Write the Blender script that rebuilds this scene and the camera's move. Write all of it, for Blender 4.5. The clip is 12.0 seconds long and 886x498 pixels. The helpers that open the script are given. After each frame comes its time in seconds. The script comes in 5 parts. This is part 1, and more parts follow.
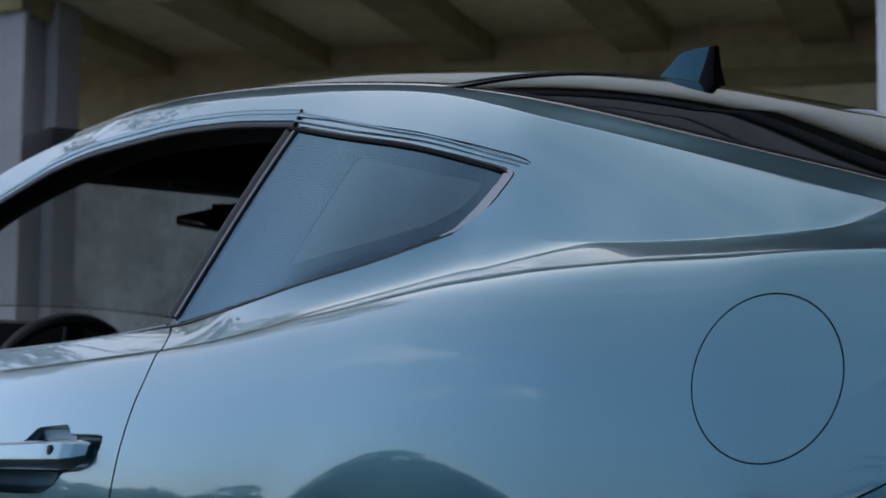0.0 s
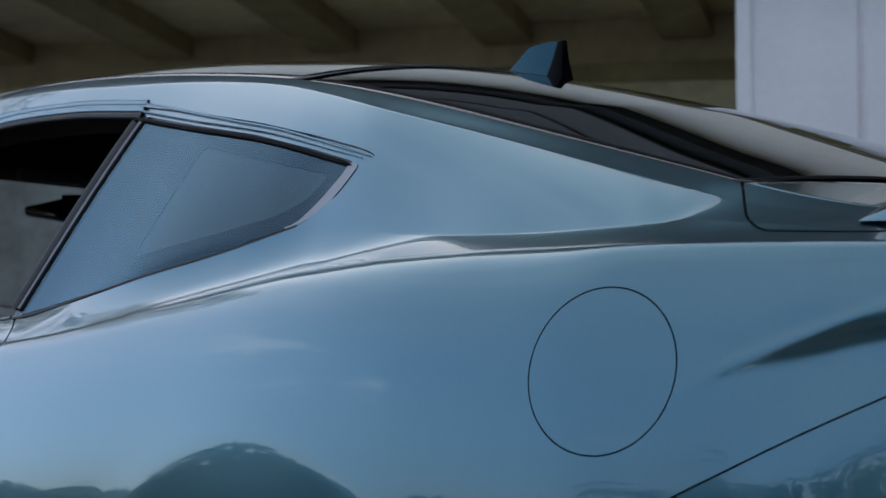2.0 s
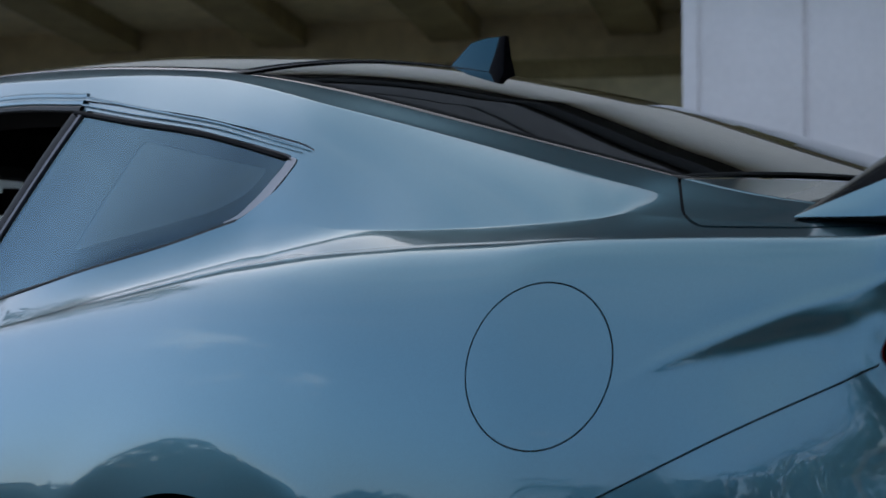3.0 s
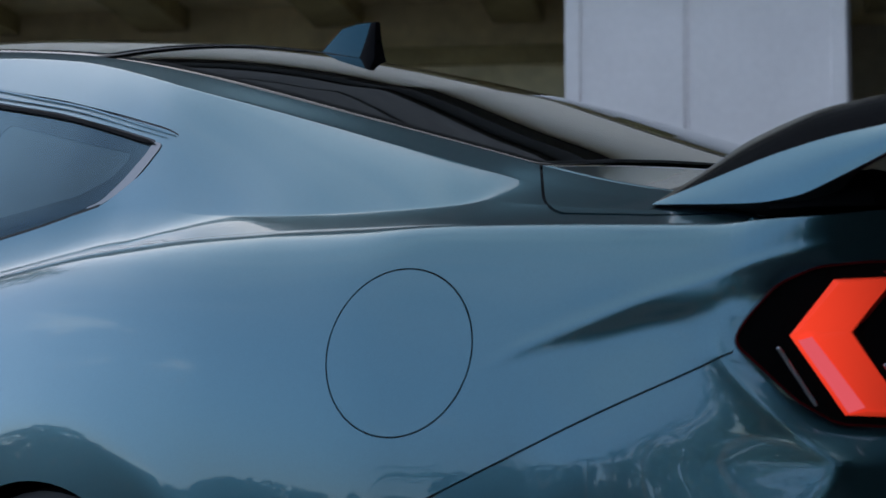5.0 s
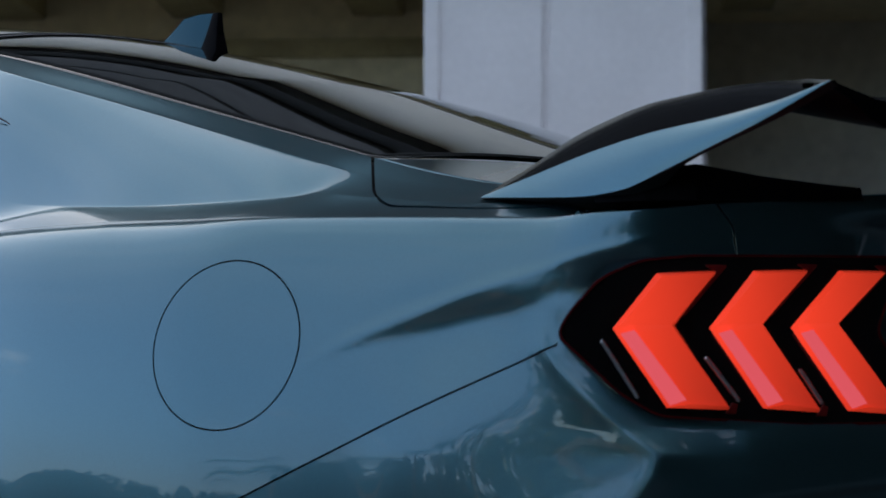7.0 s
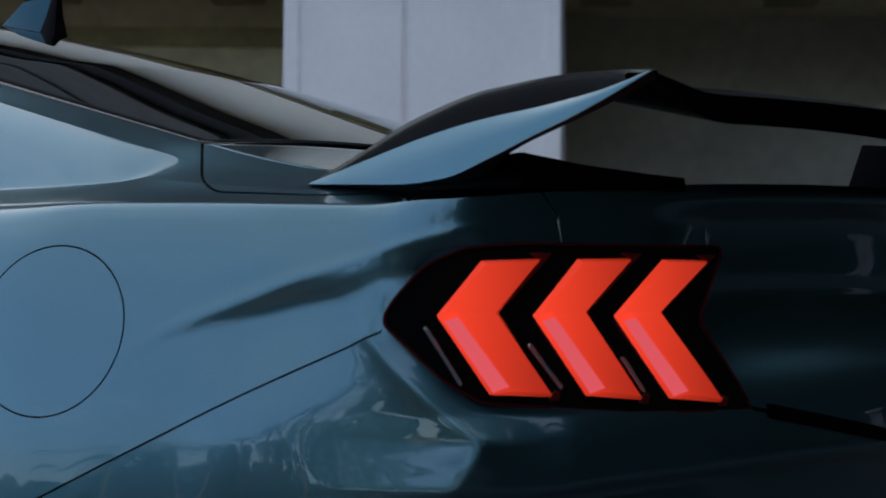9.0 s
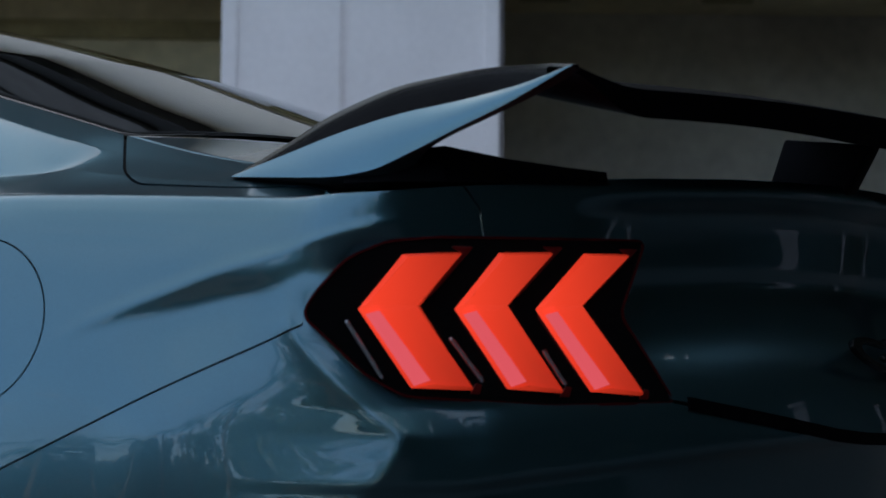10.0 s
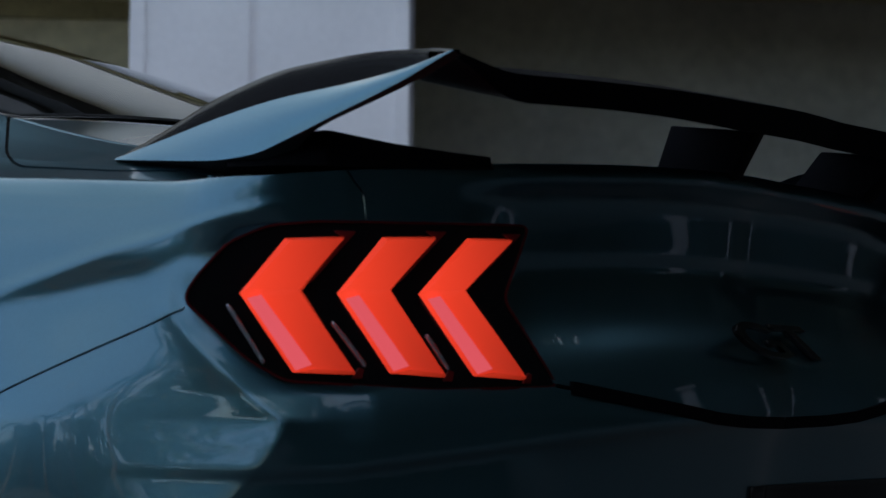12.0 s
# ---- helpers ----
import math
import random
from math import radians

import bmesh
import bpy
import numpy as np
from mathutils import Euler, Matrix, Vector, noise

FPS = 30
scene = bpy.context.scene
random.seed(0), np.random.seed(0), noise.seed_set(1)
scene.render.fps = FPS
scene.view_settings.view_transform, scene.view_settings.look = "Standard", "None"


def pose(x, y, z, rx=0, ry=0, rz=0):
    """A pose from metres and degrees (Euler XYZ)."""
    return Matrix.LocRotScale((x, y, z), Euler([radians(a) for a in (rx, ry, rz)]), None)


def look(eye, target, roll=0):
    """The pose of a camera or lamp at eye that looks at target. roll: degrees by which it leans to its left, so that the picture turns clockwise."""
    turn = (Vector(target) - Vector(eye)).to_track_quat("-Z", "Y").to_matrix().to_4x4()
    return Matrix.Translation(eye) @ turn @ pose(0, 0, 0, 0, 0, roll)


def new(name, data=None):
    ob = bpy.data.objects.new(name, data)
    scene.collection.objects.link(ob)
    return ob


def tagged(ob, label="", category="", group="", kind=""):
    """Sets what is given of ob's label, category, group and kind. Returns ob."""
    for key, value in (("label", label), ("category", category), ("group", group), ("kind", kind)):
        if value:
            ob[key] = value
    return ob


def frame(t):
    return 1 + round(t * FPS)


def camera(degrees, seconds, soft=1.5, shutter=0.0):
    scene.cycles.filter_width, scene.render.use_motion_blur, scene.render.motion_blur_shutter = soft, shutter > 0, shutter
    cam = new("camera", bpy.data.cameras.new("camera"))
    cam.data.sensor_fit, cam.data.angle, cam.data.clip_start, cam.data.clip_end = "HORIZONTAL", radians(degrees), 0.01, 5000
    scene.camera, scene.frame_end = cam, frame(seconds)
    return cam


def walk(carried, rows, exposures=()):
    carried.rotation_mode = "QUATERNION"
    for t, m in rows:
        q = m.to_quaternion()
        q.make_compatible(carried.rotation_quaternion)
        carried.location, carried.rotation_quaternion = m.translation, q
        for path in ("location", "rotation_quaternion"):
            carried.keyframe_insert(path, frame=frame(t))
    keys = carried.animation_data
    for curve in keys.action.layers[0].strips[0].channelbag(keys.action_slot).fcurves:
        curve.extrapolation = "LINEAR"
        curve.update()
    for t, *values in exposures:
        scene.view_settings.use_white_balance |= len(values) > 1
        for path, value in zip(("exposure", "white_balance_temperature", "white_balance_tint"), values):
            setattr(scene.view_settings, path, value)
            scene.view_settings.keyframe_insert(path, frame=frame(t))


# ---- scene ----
cam = camera(25.62, 12.0)
PATH = [
    (0, (1.9877, -2.4699, 0.7685), (0.3957, -1.2771, 0.9753), 0.56),
    (0.5, (1.9928, -2.4634, 0.7707), (0.4233, -1.2408, 0.9761), 0.50),
    (1, (1.9992, -2.4582, 0.7707), (0.4524, -1.2070, 0.9752), 0.46),
    (1.5, (2.0039, -2.4522, 0.7697), (0.4778, -1.1756, 0.9731), 0.42),
    (2, (2.0081, -2.4446, 0.7697), (0.5014, -1.1447, 0.9696), 0.41),
    (2.5, (2.0114, -2.4384, 0.7694), (0.5225, -1.1178, 0.9672), 0.42),
    (4.5, (2.0276, -2.4177, 0.7698), (0.6125, -1.0168, 0.9565), 0.30),
    (5, (2.0329, -2.4106, 0.7689), (0.6413, -0.9859, 0.9521), 0.28),
    (5.5, (2.0392, -2.4047, 0.7691), (0.6715, -0.9565, 0.9488), 0.26),
    (6, (2.0460, -2.3982, 0.7688), (0.7036, -0.9264, 0.9470), 0.23),
    (6.5, (2.0525, -2.3901, 0.7686), (0.7362, -0.8947, 0.9460), 0.25),
    (7, (2.0595, -2.3826, 0.7683), (0.7714, -0.8629, 0.9453), 0.23),
    (9, (2.0891, -2.3550, 0.7629), (0.9104, -0.7482, 0.9327), 0.30),
    (9.5, (2.0962, -2.3485, 0.7624), (0.9424, -0.7234, 0.9295), 0.29),
    (10, (2.1049, -2.3433, 0.7619), (0.9757, -0.7008, 0.9263), 0.34),
    (10.5, (2.1117, -2.3376, 0.7625), (1.0035, -0.6804, 0.9221), 0.27),
    (11, (2.1193, -2.3319, 0.7628), (1.0318, -0.6605, 0.9170), 0.28),
    (11.5, (2.1257, -2.3281, 0.7636), (1.0560, -0.6448, 0.9134), 0.26),
    (12, (2.1325, -2.3262, 0.7643), (1.0768, -0.6339, 0.9111), 0.32),
]
walk(cam, [(t, look(eye, target, roll)) for t, eye, target, roll in PATH], exposures=((0.0, 1.48, 7150, 10), (12.0, 1.48, 7150, 10)))
# open lens: the near flank is sharp, the building soft
cam.data.dof.use_dof, cam.data.dof.focus_distance, cam.data.dof.aperture_fstop = True, 2.7, 9.0

# ---------------------------------------------------------------- light
world = bpy.data.worlds.new("sky")
scene.world = world
world.use_nodes = True
wn, wl = world.node_tree.nodes, world.node_tree.links
wn.clear()
sky_tex = wn.new("ShaderNodeTexSky")
sky_tex.sky_type, sky_tex.sun_disc = "NISHITA", False
SUN_ELEVATION, SUN_TURN = 38.0, 302.0
sky_tex.sun_elevation, sky_tex.sun_rotation = radians(SUN_ELEVATION), radians(SUN_TURN)
wbg, wout = wn.new("ShaderNodeBackground"), wn.new("ShaderNodeOutputWorld")
wbg.inputs["Strength"].default_value = 0.115
sky_tex.air_density, sky_tex.dust_density, sky_tex.ozone_density = 0.7, 1.0, 1.6
# a thin bright veil of high cloud overhead, thinning out towards the horizon, and torn wisps in it
w_co, w_map, w_noise, w_mix, w_sep = (wn.new("ShaderNodeTexCoord"), wn.new("ShaderNodeMapping"), wn.new("ShaderNodeTexNoise"), wn.new("ShaderNodeMix"), wn.new("ShaderNodeSeparateXYZ"))
w_low, w_torn = wn.new("ShaderNodeMath"), wn.new("ShaderNodeMath")
w_veil, w_high, w_wisp, w_mul, w_max = (wn.new("ShaderNodeMapRange"), wn.new("ShaderNodeMapRange"), wn.new("ShaderNodeMapRange"), wn.new("ShaderNodeMath"), wn.new("ShaderNodeMath"))
w_map.inputs["Scale"].default_value = (1.0, 1.0, 4.0)
w_noise.inputs["Scale"].default_value, w_noise.inputs["Detail"].default_value, w_noise.inputs["Roughness"].default_value = 3.4, 9, 0.62
for node, lo, hi, to_lo, to_hi in ((w_veil, .36, .68, .18, .38), (w_high, .10, .75, .0, 1.0), (w_wisp, .565, .69, .0, .6)):
    node.inputs["From Min"].default_value, node.inputs["From Max"].default_value = lo, hi
    node.inputs["To Min"].default_value, node.inputs["To Max"].default_value = to_lo, to_hi
w_high.interpolation_type = "SMOOTHSTEP"
w_mul.operation, w_max.operation, w_low.operation, w_torn.operation = "MULTIPLY", "MAXIMUM", "SUBTRACT", "MULTIPLY"
w_low.inputs[0].default_value = 1.0
w_mix.data_type = "RGBA"
w_mix.inputs["B"].default_value = (6.4, 7.1, 7.8, 1)
wl.new(w_co.outputs["Generated"], w_map.inputs["Vector"]), wl.new(w_map.outputs["Vector"], w_noise.inputs["Vector"])
wl.new(w_co.outputs["Generated"], w_sep.inputs["Vector"]), wl.new(w_sep.outputs["Z"], w_high.inputs["Value"])
wl.new(w_noise.outputs["Fac"], w_veil.inputs["Value"]), wl.new(w_noise.outputs["Fac"], w_wisp.inputs["Value"])
wl.new(w_veil.outputs["Result"], w_mul.inputs[0]), wl.new(w_high.outputs["Result"], w_mul.inputs[1])
wl.new(w_mul.outputs[0], w_max.inputs[0]), wl.new(w_torn.outputs[0], w_max.inputs[1])
wl.new(w_high.outputs["Result"], w_low.inputs[1]), wl.new(w_low.outputs[0], w_torn.inputs[0]), wl.new(w_wisp.outputs["Result"], w_torn.inputs[1])
wl.new(w_max.outputs[0], w_mix.inputs["Factor"])
wl.new(sky_tex.outputs["Color"], w_mix.inputs["A"])
wl.new(w_mix.outputs["Result"], wbg.inputs["Color"])
wl.new(wbg.outputs["Background"], wout.inputs["Surface"])

sun_data = bpy.data.lights.new("sun", "SUN")
sun_data.energy, sun_data.angle, sun_data.color = 3.0, radians(0.6), (1.0, 0.96, 0.9)
sun = new("sun", sun_data)
sun_dir = Vector((math.sin(radians(SUN_TURN)) * math.cos(radians(SUN_ELEVATION)),
                  math.cos(radians(SUN_TURN)) * math.cos(radians(SUN_ELEVATION)), math.sin(radians(SUN_ELEVATION))))
sun.matrix_world = look(sun_dir * 40, (0, 0, 0))


# ---------------------------------------------------------------- materials
def material(name):
    m = bpy.data.materials.new(name)
    m.use_nodes = True
    return m, m.node_tree.nodes, m.node_tree.links, m.node_tree.nodes["Principled BSDF"]


def surface(name, colour, rough=0.5, metal=0.0, coat=0.0, vary=0.0, scale=8.0, bump=0.0, bump_scale=60.0, spec=0.5):
    """A plain surface with two scales of variation in its colour and a fine relief."""
    m, n, l, b = material(name)
    b.inputs["Base Color"].default_value = (*colour, 1)
    b.inputs["Roughness"].default_value, b.inputs["Metallic"].default_value = rough, metal
    b.inputs["Coat Weight"].default_value, b.inputs["Coat Roughness"].default_value = coat, 0.03
    b.inputs["Specular IOR Level"].default_value = spec
    co = n.new("ShaderNodeTexCoord")
    if vary:
        big, small, mix, add = (n.new("ShaderNodeTexNoise"), n.new("ShaderNodeTexNoise"), n.new("ShaderNodeMix"), n.new("ShaderNodeMath"))
        big.inputs["Scale"].default_value, small.inputs["Scale"].default_value = scale, scale * 9
        big.inputs["Detail"].default_value = small.inputs["Detail"].default_value = 5
        l.new(co.outputs["Object"], big.inputs["Vector"]), l.new(co.outputs["Object"], small.inputs["Vector"])
        add.operation = "MULTIPLY_ADD"
        add.inputs[1].default_value, add.inputs[2].default_value = 0.4, 0.0
        l.new(small.outputs["Fac"], add.inputs[0])
        add2 = n.new("ShaderNodeMath")
        add2.operation = "MULTIPLY_ADD"
        add2.inputs[1].default_value = 0.6
        l.new(big.outputs["Fac"], add2.inputs[0]), l.new(add.outputs[0], add2.inputs[2])
        ramp = n.new("ShaderNodeMapRange")
        ramp.inputs["From Min"].default_value, ramp.inputs["From Max"].default_value = 0.3, 0.7
        l.new(add2.outputs[0], ramp.inputs["Value"])
        mix.data_type = "RGBA"
        mix.inputs["A"].default_value = (*[c * (1 - vary) for c in colour], 1)
        mix.inputs["B"].default_value = (*[min(1, c * (1 + vary)) for c in colour], 1)
        l.new(ramp.outputs["Result"], mix.inputs["Factor"]), l.new(mix.outputs["Result"], b.inputs["Base Color"])
    if bump:
        t, bp = n.new("ShaderNodeTexNoise"), n.new("ShaderNodeBump")
        t.inputs["Scale"].default_value, t.inputs["Detail"].default_value = bump_scale, 6
        bp.inputs["Strength"].default_value, bp.inputs["Distance"].default_value = bump, 0.01
        l.new(co.outputs["Object"], t.inputs["Vector"])
        l.new(t.outputs["Fac"], bp.inputs["Height"]), l.new(bp.outputs["Normal"], b.inputs["Normal"])
    return m


def car_paint(name, colour):
    """Metallic base with fine flake under a clear coat."""
    m, n, l, b = material(name)
    b.inputs["Metallic"].default_value, b.inputs["Roughness"].default_value = 0.93, 0.29
    b.inputs["Coat Weight"].default_value, b.inputs["Coat Roughness"].default_value, b.inputs["Coat IOR"].default_value = 1.0, 0.012, 1.55
    co, fl, mr, mix = n.new("ShaderNodeTexCoord"), n.new("ShaderNodeTexVoronoi"), n.new("ShaderNodeMapRange"), n.new("ShaderNodeMix")
    fl.inputs["Scale"].default_value = 1800
    l.new(co.outputs["Object"], fl.inputs["Vector"])
    l.new(fl.outputs["Color"], mr.inputs["Value"])
    mix.data_type = "RGBA"
    mix.inputs["A"].default_value = (*[c * 0.9 for c in colour], 1)
    mix.inputs["B"].default_value = (*[c * 1.1 for c in colour], 1)
    l.new(mr.outputs["Result"], mix.inputs["Factor"]), l.new(mix.outputs["Result"], b.inputs["Base Color"])
    return m


PAINT = car_paint("steel blue metallic paint", (0.060, 0.158, 0.198))
BLACK_GLOSS = surface("gloss black plastic", (0.004, 0.004, 0.005), 0.10, spec=0.35)
BLACK_ROOF = surface("gloss black roof paint", (0.012, 0.012, 0.013), 0.06, coat=1.0)
DEEP_BLUE = surface("deep blue lacquer", (0.013, 0.050, 0.066), 0.16, metal=1.0, coat=0.2)
LACQUER = surface("black lacquer", (0.003, 0.003, 0.004), 0.14, spec=0.16)
BLACK_SATIN = surface("satin black plastic", (0.008, 0.008, 0.009), 0.45, vary=0.2, scale=20, spec=0.25)
RUBBER = surface("black rubber", (0.015, 0.015, 0.016), 0.6, vary=0.2, scale=30)
GAP = surface("unlit shut gap", (0.004, 0.004, 0.005), 0.9)
FABRIC = surface("charcoal headliner cloth", (0.02, 0.018, 0.018), 0.95, vary=0.2, scale=40)
LEATHER = surface("black leather", (0.015, 0.015, 0.016), 0.5, vary=0.2, scale=30, bump=0.2, bump_scale=300)
ALLOY = surface("dark alloy", (0.08, 0.08, 0.085), 0.35, metal=0.9, vary=0.1)
WHITE = surface("white painted timber", (0.90, 0.86, 0.86), 0.6, vary=0.06, scale=2.0, bump=0.15, bump_scale=40)
STUCCO = surface("olive brown render", (0.66, 0.57, 0.37), 0.95, vary=0.3, scale=0.7, bump=0.3, bump_scale=30)
TARMAC = surface("asphalt", (0.040, 0.039, 0.038), 0.9, vary=0.3, scale=2.0, bump=0.5, bump_scale=150)
LEAF = surface("green leaves", (0.065, 0.105, 0.045), 0.6, vary=0.4, scale=3.0)
BARK = surface("grey brown bark", (0.12, 0.09, 0.065), 0.9, vary=0.35, scale=6, bump=0.6, bump_scale=30)
MIRROR = surface("mirror", (0.8, 0.8, 0.82), 0.02, metal=1.0)


def lamp_red():
    """Lit diffuser: brightest along its outer edge, fading across the bar."""
    m, n, l, b = material("lit red lens")
    b.inputs["Base Color"].default_value = (0.42, 0.014, 0.010, 1)
    b.inputs["Roughness"].default_value = 0.22
    b.inputs["Coat Weight"].default_value = 0.8
    b.inputs["Emission Color"].default_value = (1.0, 0.064, 0.030, 1)
    co, sep, rng = n.new("ShaderNodeTexCoord"), n.new("ShaderNodeSeparateXYZ"), n.new("ShaderNodeMapRange")
    rng.inputs["From Min"].default_value, rng.inputs["From Max"].default_value = 0.0, 1.0
    rng.inputs["To Min"].default_value, rng.inputs["To Max"].default_value = 0.32, 0.09
    l.new(co.outputs["Generated"], sep.inputs["Vector"])
    l.new(sep.outputs["Y"], rng.inputs["Value"]), l.new(rng.outputs["Result"], b.inputs["Emission Strength"])
    return m


def glass(name, tint, gloss=(1, 1, 1), normal_gloss=0.04):
    """Tinted glazing: a clear tinted view under a face whose gloss grows towards grazing sight."""
    m, n, l, b = material(name)
    n.remove(b)
    clear, face, mix = n.new("ShaderNodeBsdfTransparent"), n.new("ShaderNodeBsdfGlossy"), n.new("ShaderNodeMixShader")
    lw, power, rng = n.new("ShaderNodeLayerWeight"), n.new("ShaderNodeMath"), n.new("ShaderNodeMapRange")
    clear.inputs["Color"].default_value, face.inputs["Color"].default_value = (*tint, 1), (*gloss, 1)
    face.inputs["Roughness"].default_value = 0.015
    lw.inputs["Blend"].default_value = 0.5
    power.operation, power.inputs[1].default_value = "POWER", 4.0
    rng.inputs["To Min"].default_value, rng.inputs["To Max"].default_value = normal_gloss, 1.0
    l.new(lw.outputs["Facing"], power.inputs[0]), l.new(power.outputs[0], rng.inputs["Value"]), l.new(rng.outputs["Result"], mix.inputs["Fac"])
    l.new(clear.outputs[0], mix.inputs[1]), l.new(face.outputs[0], mix.inputs[2])
    l.new(mix.outputs[0], n["Material Output"].inputs["Surface"])
    return m


RED = lamp_red()
DIM_RED = surface("unlit dark red lens", (0.05, 0.002, 0.004), 0.25, spec=0.3)
# pale reflection on the lower flank, put in as pink colour and glow
PINK_SHEEN = surface("pink lens with painted sheen", (0.40, 0.055, 0.08), 0.25, coat=1.0)
PINK_SHEEN.node_tree.nodes["Principled BSDF"].inputs["Emission Color"].default_value = (1.0, 0.13, 0.17, 1)
PINK_SHEEN.node_tree.nodes["Principled BSDF"].inputs["Emission Strength"].default_value = 0.24
DARK_GLASS = glass("dark tinted glass", (0.10, 0.10, 0.10), (1, 1, 1), 0.04)
# gloss coloured blue, standing in for a bluer reflected sky
QUARTER_GLASS = glass("tinted quarter glass", (0.66, 0.72, 0.74), (0.42, 0.68, 0.82), 0.06)
CLEAR_FACE = glass("inner glass face", (1, 1, 1), (0, 0, 0), 0.0)
for link in list(CLEAR_FACE.node_tree.links):
    if link.to_node.type == "MIX_SHADER" and link.to_socket == link.to_node.inputs["Fac"]:
        CLEAR_FACE.node_tree.links.remove(link)
CLEAR_FACE.node_tree.nodes["Mix Shader"].inputs["Fac"].default_value = 0.0
CLEAR_GLASS = glass("windscreen glass", (0.93, 0.95, 0.94), (1, 1, 1), 0.01)
TRIM = surface("grey black window trim", (0.035, 0.04, 0.045), 0.28, coat=0.4)
GLINT = surface("pale grey glint rib", (0.50, 0.55, 0.60), 0.22, metal=0.8)
RED_CAST = surface("dark red cast patch", (0.10, 0.005, 0.006), 0.3, spec=0.3)
PILLAR_TRIM = surface("grey lilac pillar trim", (0.13, 0.13, 0.15), 0.4, metal=0.3)
SATIN = surface("satin grey trim", (0.26, 0.26, 0.27), 0.38, metal=0.85)
VISOR = surface("grey visor cloth", (0.09, 0.10, 0.10), 0.9, vary=0.1)
TAN = surface("warm cream render", (0.86, 0.78, 0.68), 0.95, vary=0.12, scale=0.8, bump=0.2, bump_scale=30)
BEAM = surface("dark stained timber", (0.33, 0.27, 0.14), 0.85, vary=0.3, scale=3)
GREY_RENDER = surface("grey mottled render", (0.70, 0.70, 0.64), 0.95, vary=0.5, scale=1.6, bump=0.3, bump_scale=20)
SHINGLE = surface("dark roof shingle", (0.03, 0.03, 0.03), 0.9, vary=0.4, scale=1.5, bump=0.5, bump_scale=12)
COURSE_DARK = surface("dark roof course", (0.018, 0.019, 0.020), 0.85, vary=0.35, scale=0.8)
COURSE = surface("grey roof course", (0.080, 0.080, 0.080), 0.85, vary=0.35, scale=0.8)
# white timber greyed, so that shade and dimming sit in the colour
PIER_DIMMED = surface("dimmed white timber", (0.36, 0.34, 0.35), 0.7, vary=0.08, scale=2.0)
SATIN_BLACK_SKIN = surface("deep black lacquer", (0.002, 0.002, 0.003), 0.45, spec=0.03)
# leaf colour lightened to look sunlit in the reflections
PALE_LEAF = surface("leaves paled as in sun", (0.36, 0.34, 0.25), 0.7, vary=0.4, scale=3.0)
MUTED_LEAF = surface("muted grey green leaves", (0.050, 0.056, 0.046), 0.7, vary=0.4, scale=2.0)
DARK_LEAF = surface("dark glossy hedge leaves", (0.018, 0.030, 0.014), 0.55, vary=0.4, scale=3.0)
TAUPE = surface("grey taupe render", (0.55, 0.52, 0.45), 0.95, vary=0.25, scale=0.8, bump=0.3, bump_scale=30)
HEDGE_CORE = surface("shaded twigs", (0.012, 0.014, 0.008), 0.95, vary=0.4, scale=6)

# ---------------------------------------------------------------- building blocks


def mesh_from(name, verts, faces, mat, smooth=True):
    me = bpy.data.meshes.new(name)
    me.from_pydata([tuple(v) for v in verts], [], faces)
    me.materials.append(mat)
    if smooth:
        me.polygons.foreach_set("use_smooth", [True] * len(me.polygons))
    me.update()
    return me


def part_mesh(name, me, parent, label="", category=""):
    ob = new(name, me)
    if parent is not None:
        ob.parent = parent
    return tagged(ob, label)


def part(name, bm, mat, parent=None, label="", smooth=True, bevel=0.0):
    if bevel:
        bmesh.ops.bevel(bm, geom=bm.edges[:], offset=bevel, segments=2, affect="EDGES", profile=0.6)
    bmesh.ops.recalc_face_normals(bm, faces=bm.faces[:])
    me = bpy.data.meshes.new(name)
    bm.to_mesh(me)
    bm.free()
    me.materials.append(mat)
    if smooth:
        me.polygons.foreach_set("use_smooth", [True] * len(me.polygons))
    ob = part_mesh(name, me, parent, label)
    if smooth:
        me.set_sharp_from_angle(angle=radians(35))
    return ob


def box(bm, x0, x1, y0, y1, z0, z1):
    return bmesh.ops.create_cube(bm, size=1, matrix=Matrix.Translation(((x0 + x1) / 2, (y0 + y1) / 2, (z0 + z1) / 2))
                                 @ Matrix.Diagonal((x1 - x0, y1 - y0, z1 - z0, 1)))["verts"]


def spline(knots):
    """A smooth curve through knots (t, value...): numpy, clamped at both ends, no overshoot."""
    k = np.array(knots, float)
    t, v = k[:, 0], k[:, 1:]
    h = np.diff(t)[:, None]
    d = np.diff(v, axis=0) / h
    m = np.zeros_like(v)
    m[0], m[-1] = d[0], d[-1]
    for i in range(1, len(t) - 1):
        a, b = d[i - 1], d[i]
        w1, w2 = 2 * h[i] + h[i - 1], h[i] + 2 * h[i - 1]
        same = a * b > 0
        m[i] = np.where(same, (w1 + w2) / (w1 / np.where(same, a, 1) + w2 / np.where(same, b, 1)), 0)

    def at(x):
        x = np.clip(np.asarray(x, float), t[0], t[-1])
        i = np.clip(np.searchsorted(t, x, side="right") - 1, 0, len(t) - 2)
        u = ((x - t[i]) / h[i, 0])[..., None]
        hh = h[i]
        y = ((2 * u**3 - 3 * u**2 + 1) * v[i] + (u**3 - 2 * u**2 + u) * hh * m[i]
             + (-2 * u**3 + 3 * u**2) * v[i + 1] + (u**3 - u**2) * hh * m[i + 1])
        return y[..., 0] if v.shape[1] == 1 else y
    return at


def step(x, a, b):
    t = np.clip((np.asarray(x, float) - a) / (b - a), 0, 1)
    return t * t * (3 - 2 * t)


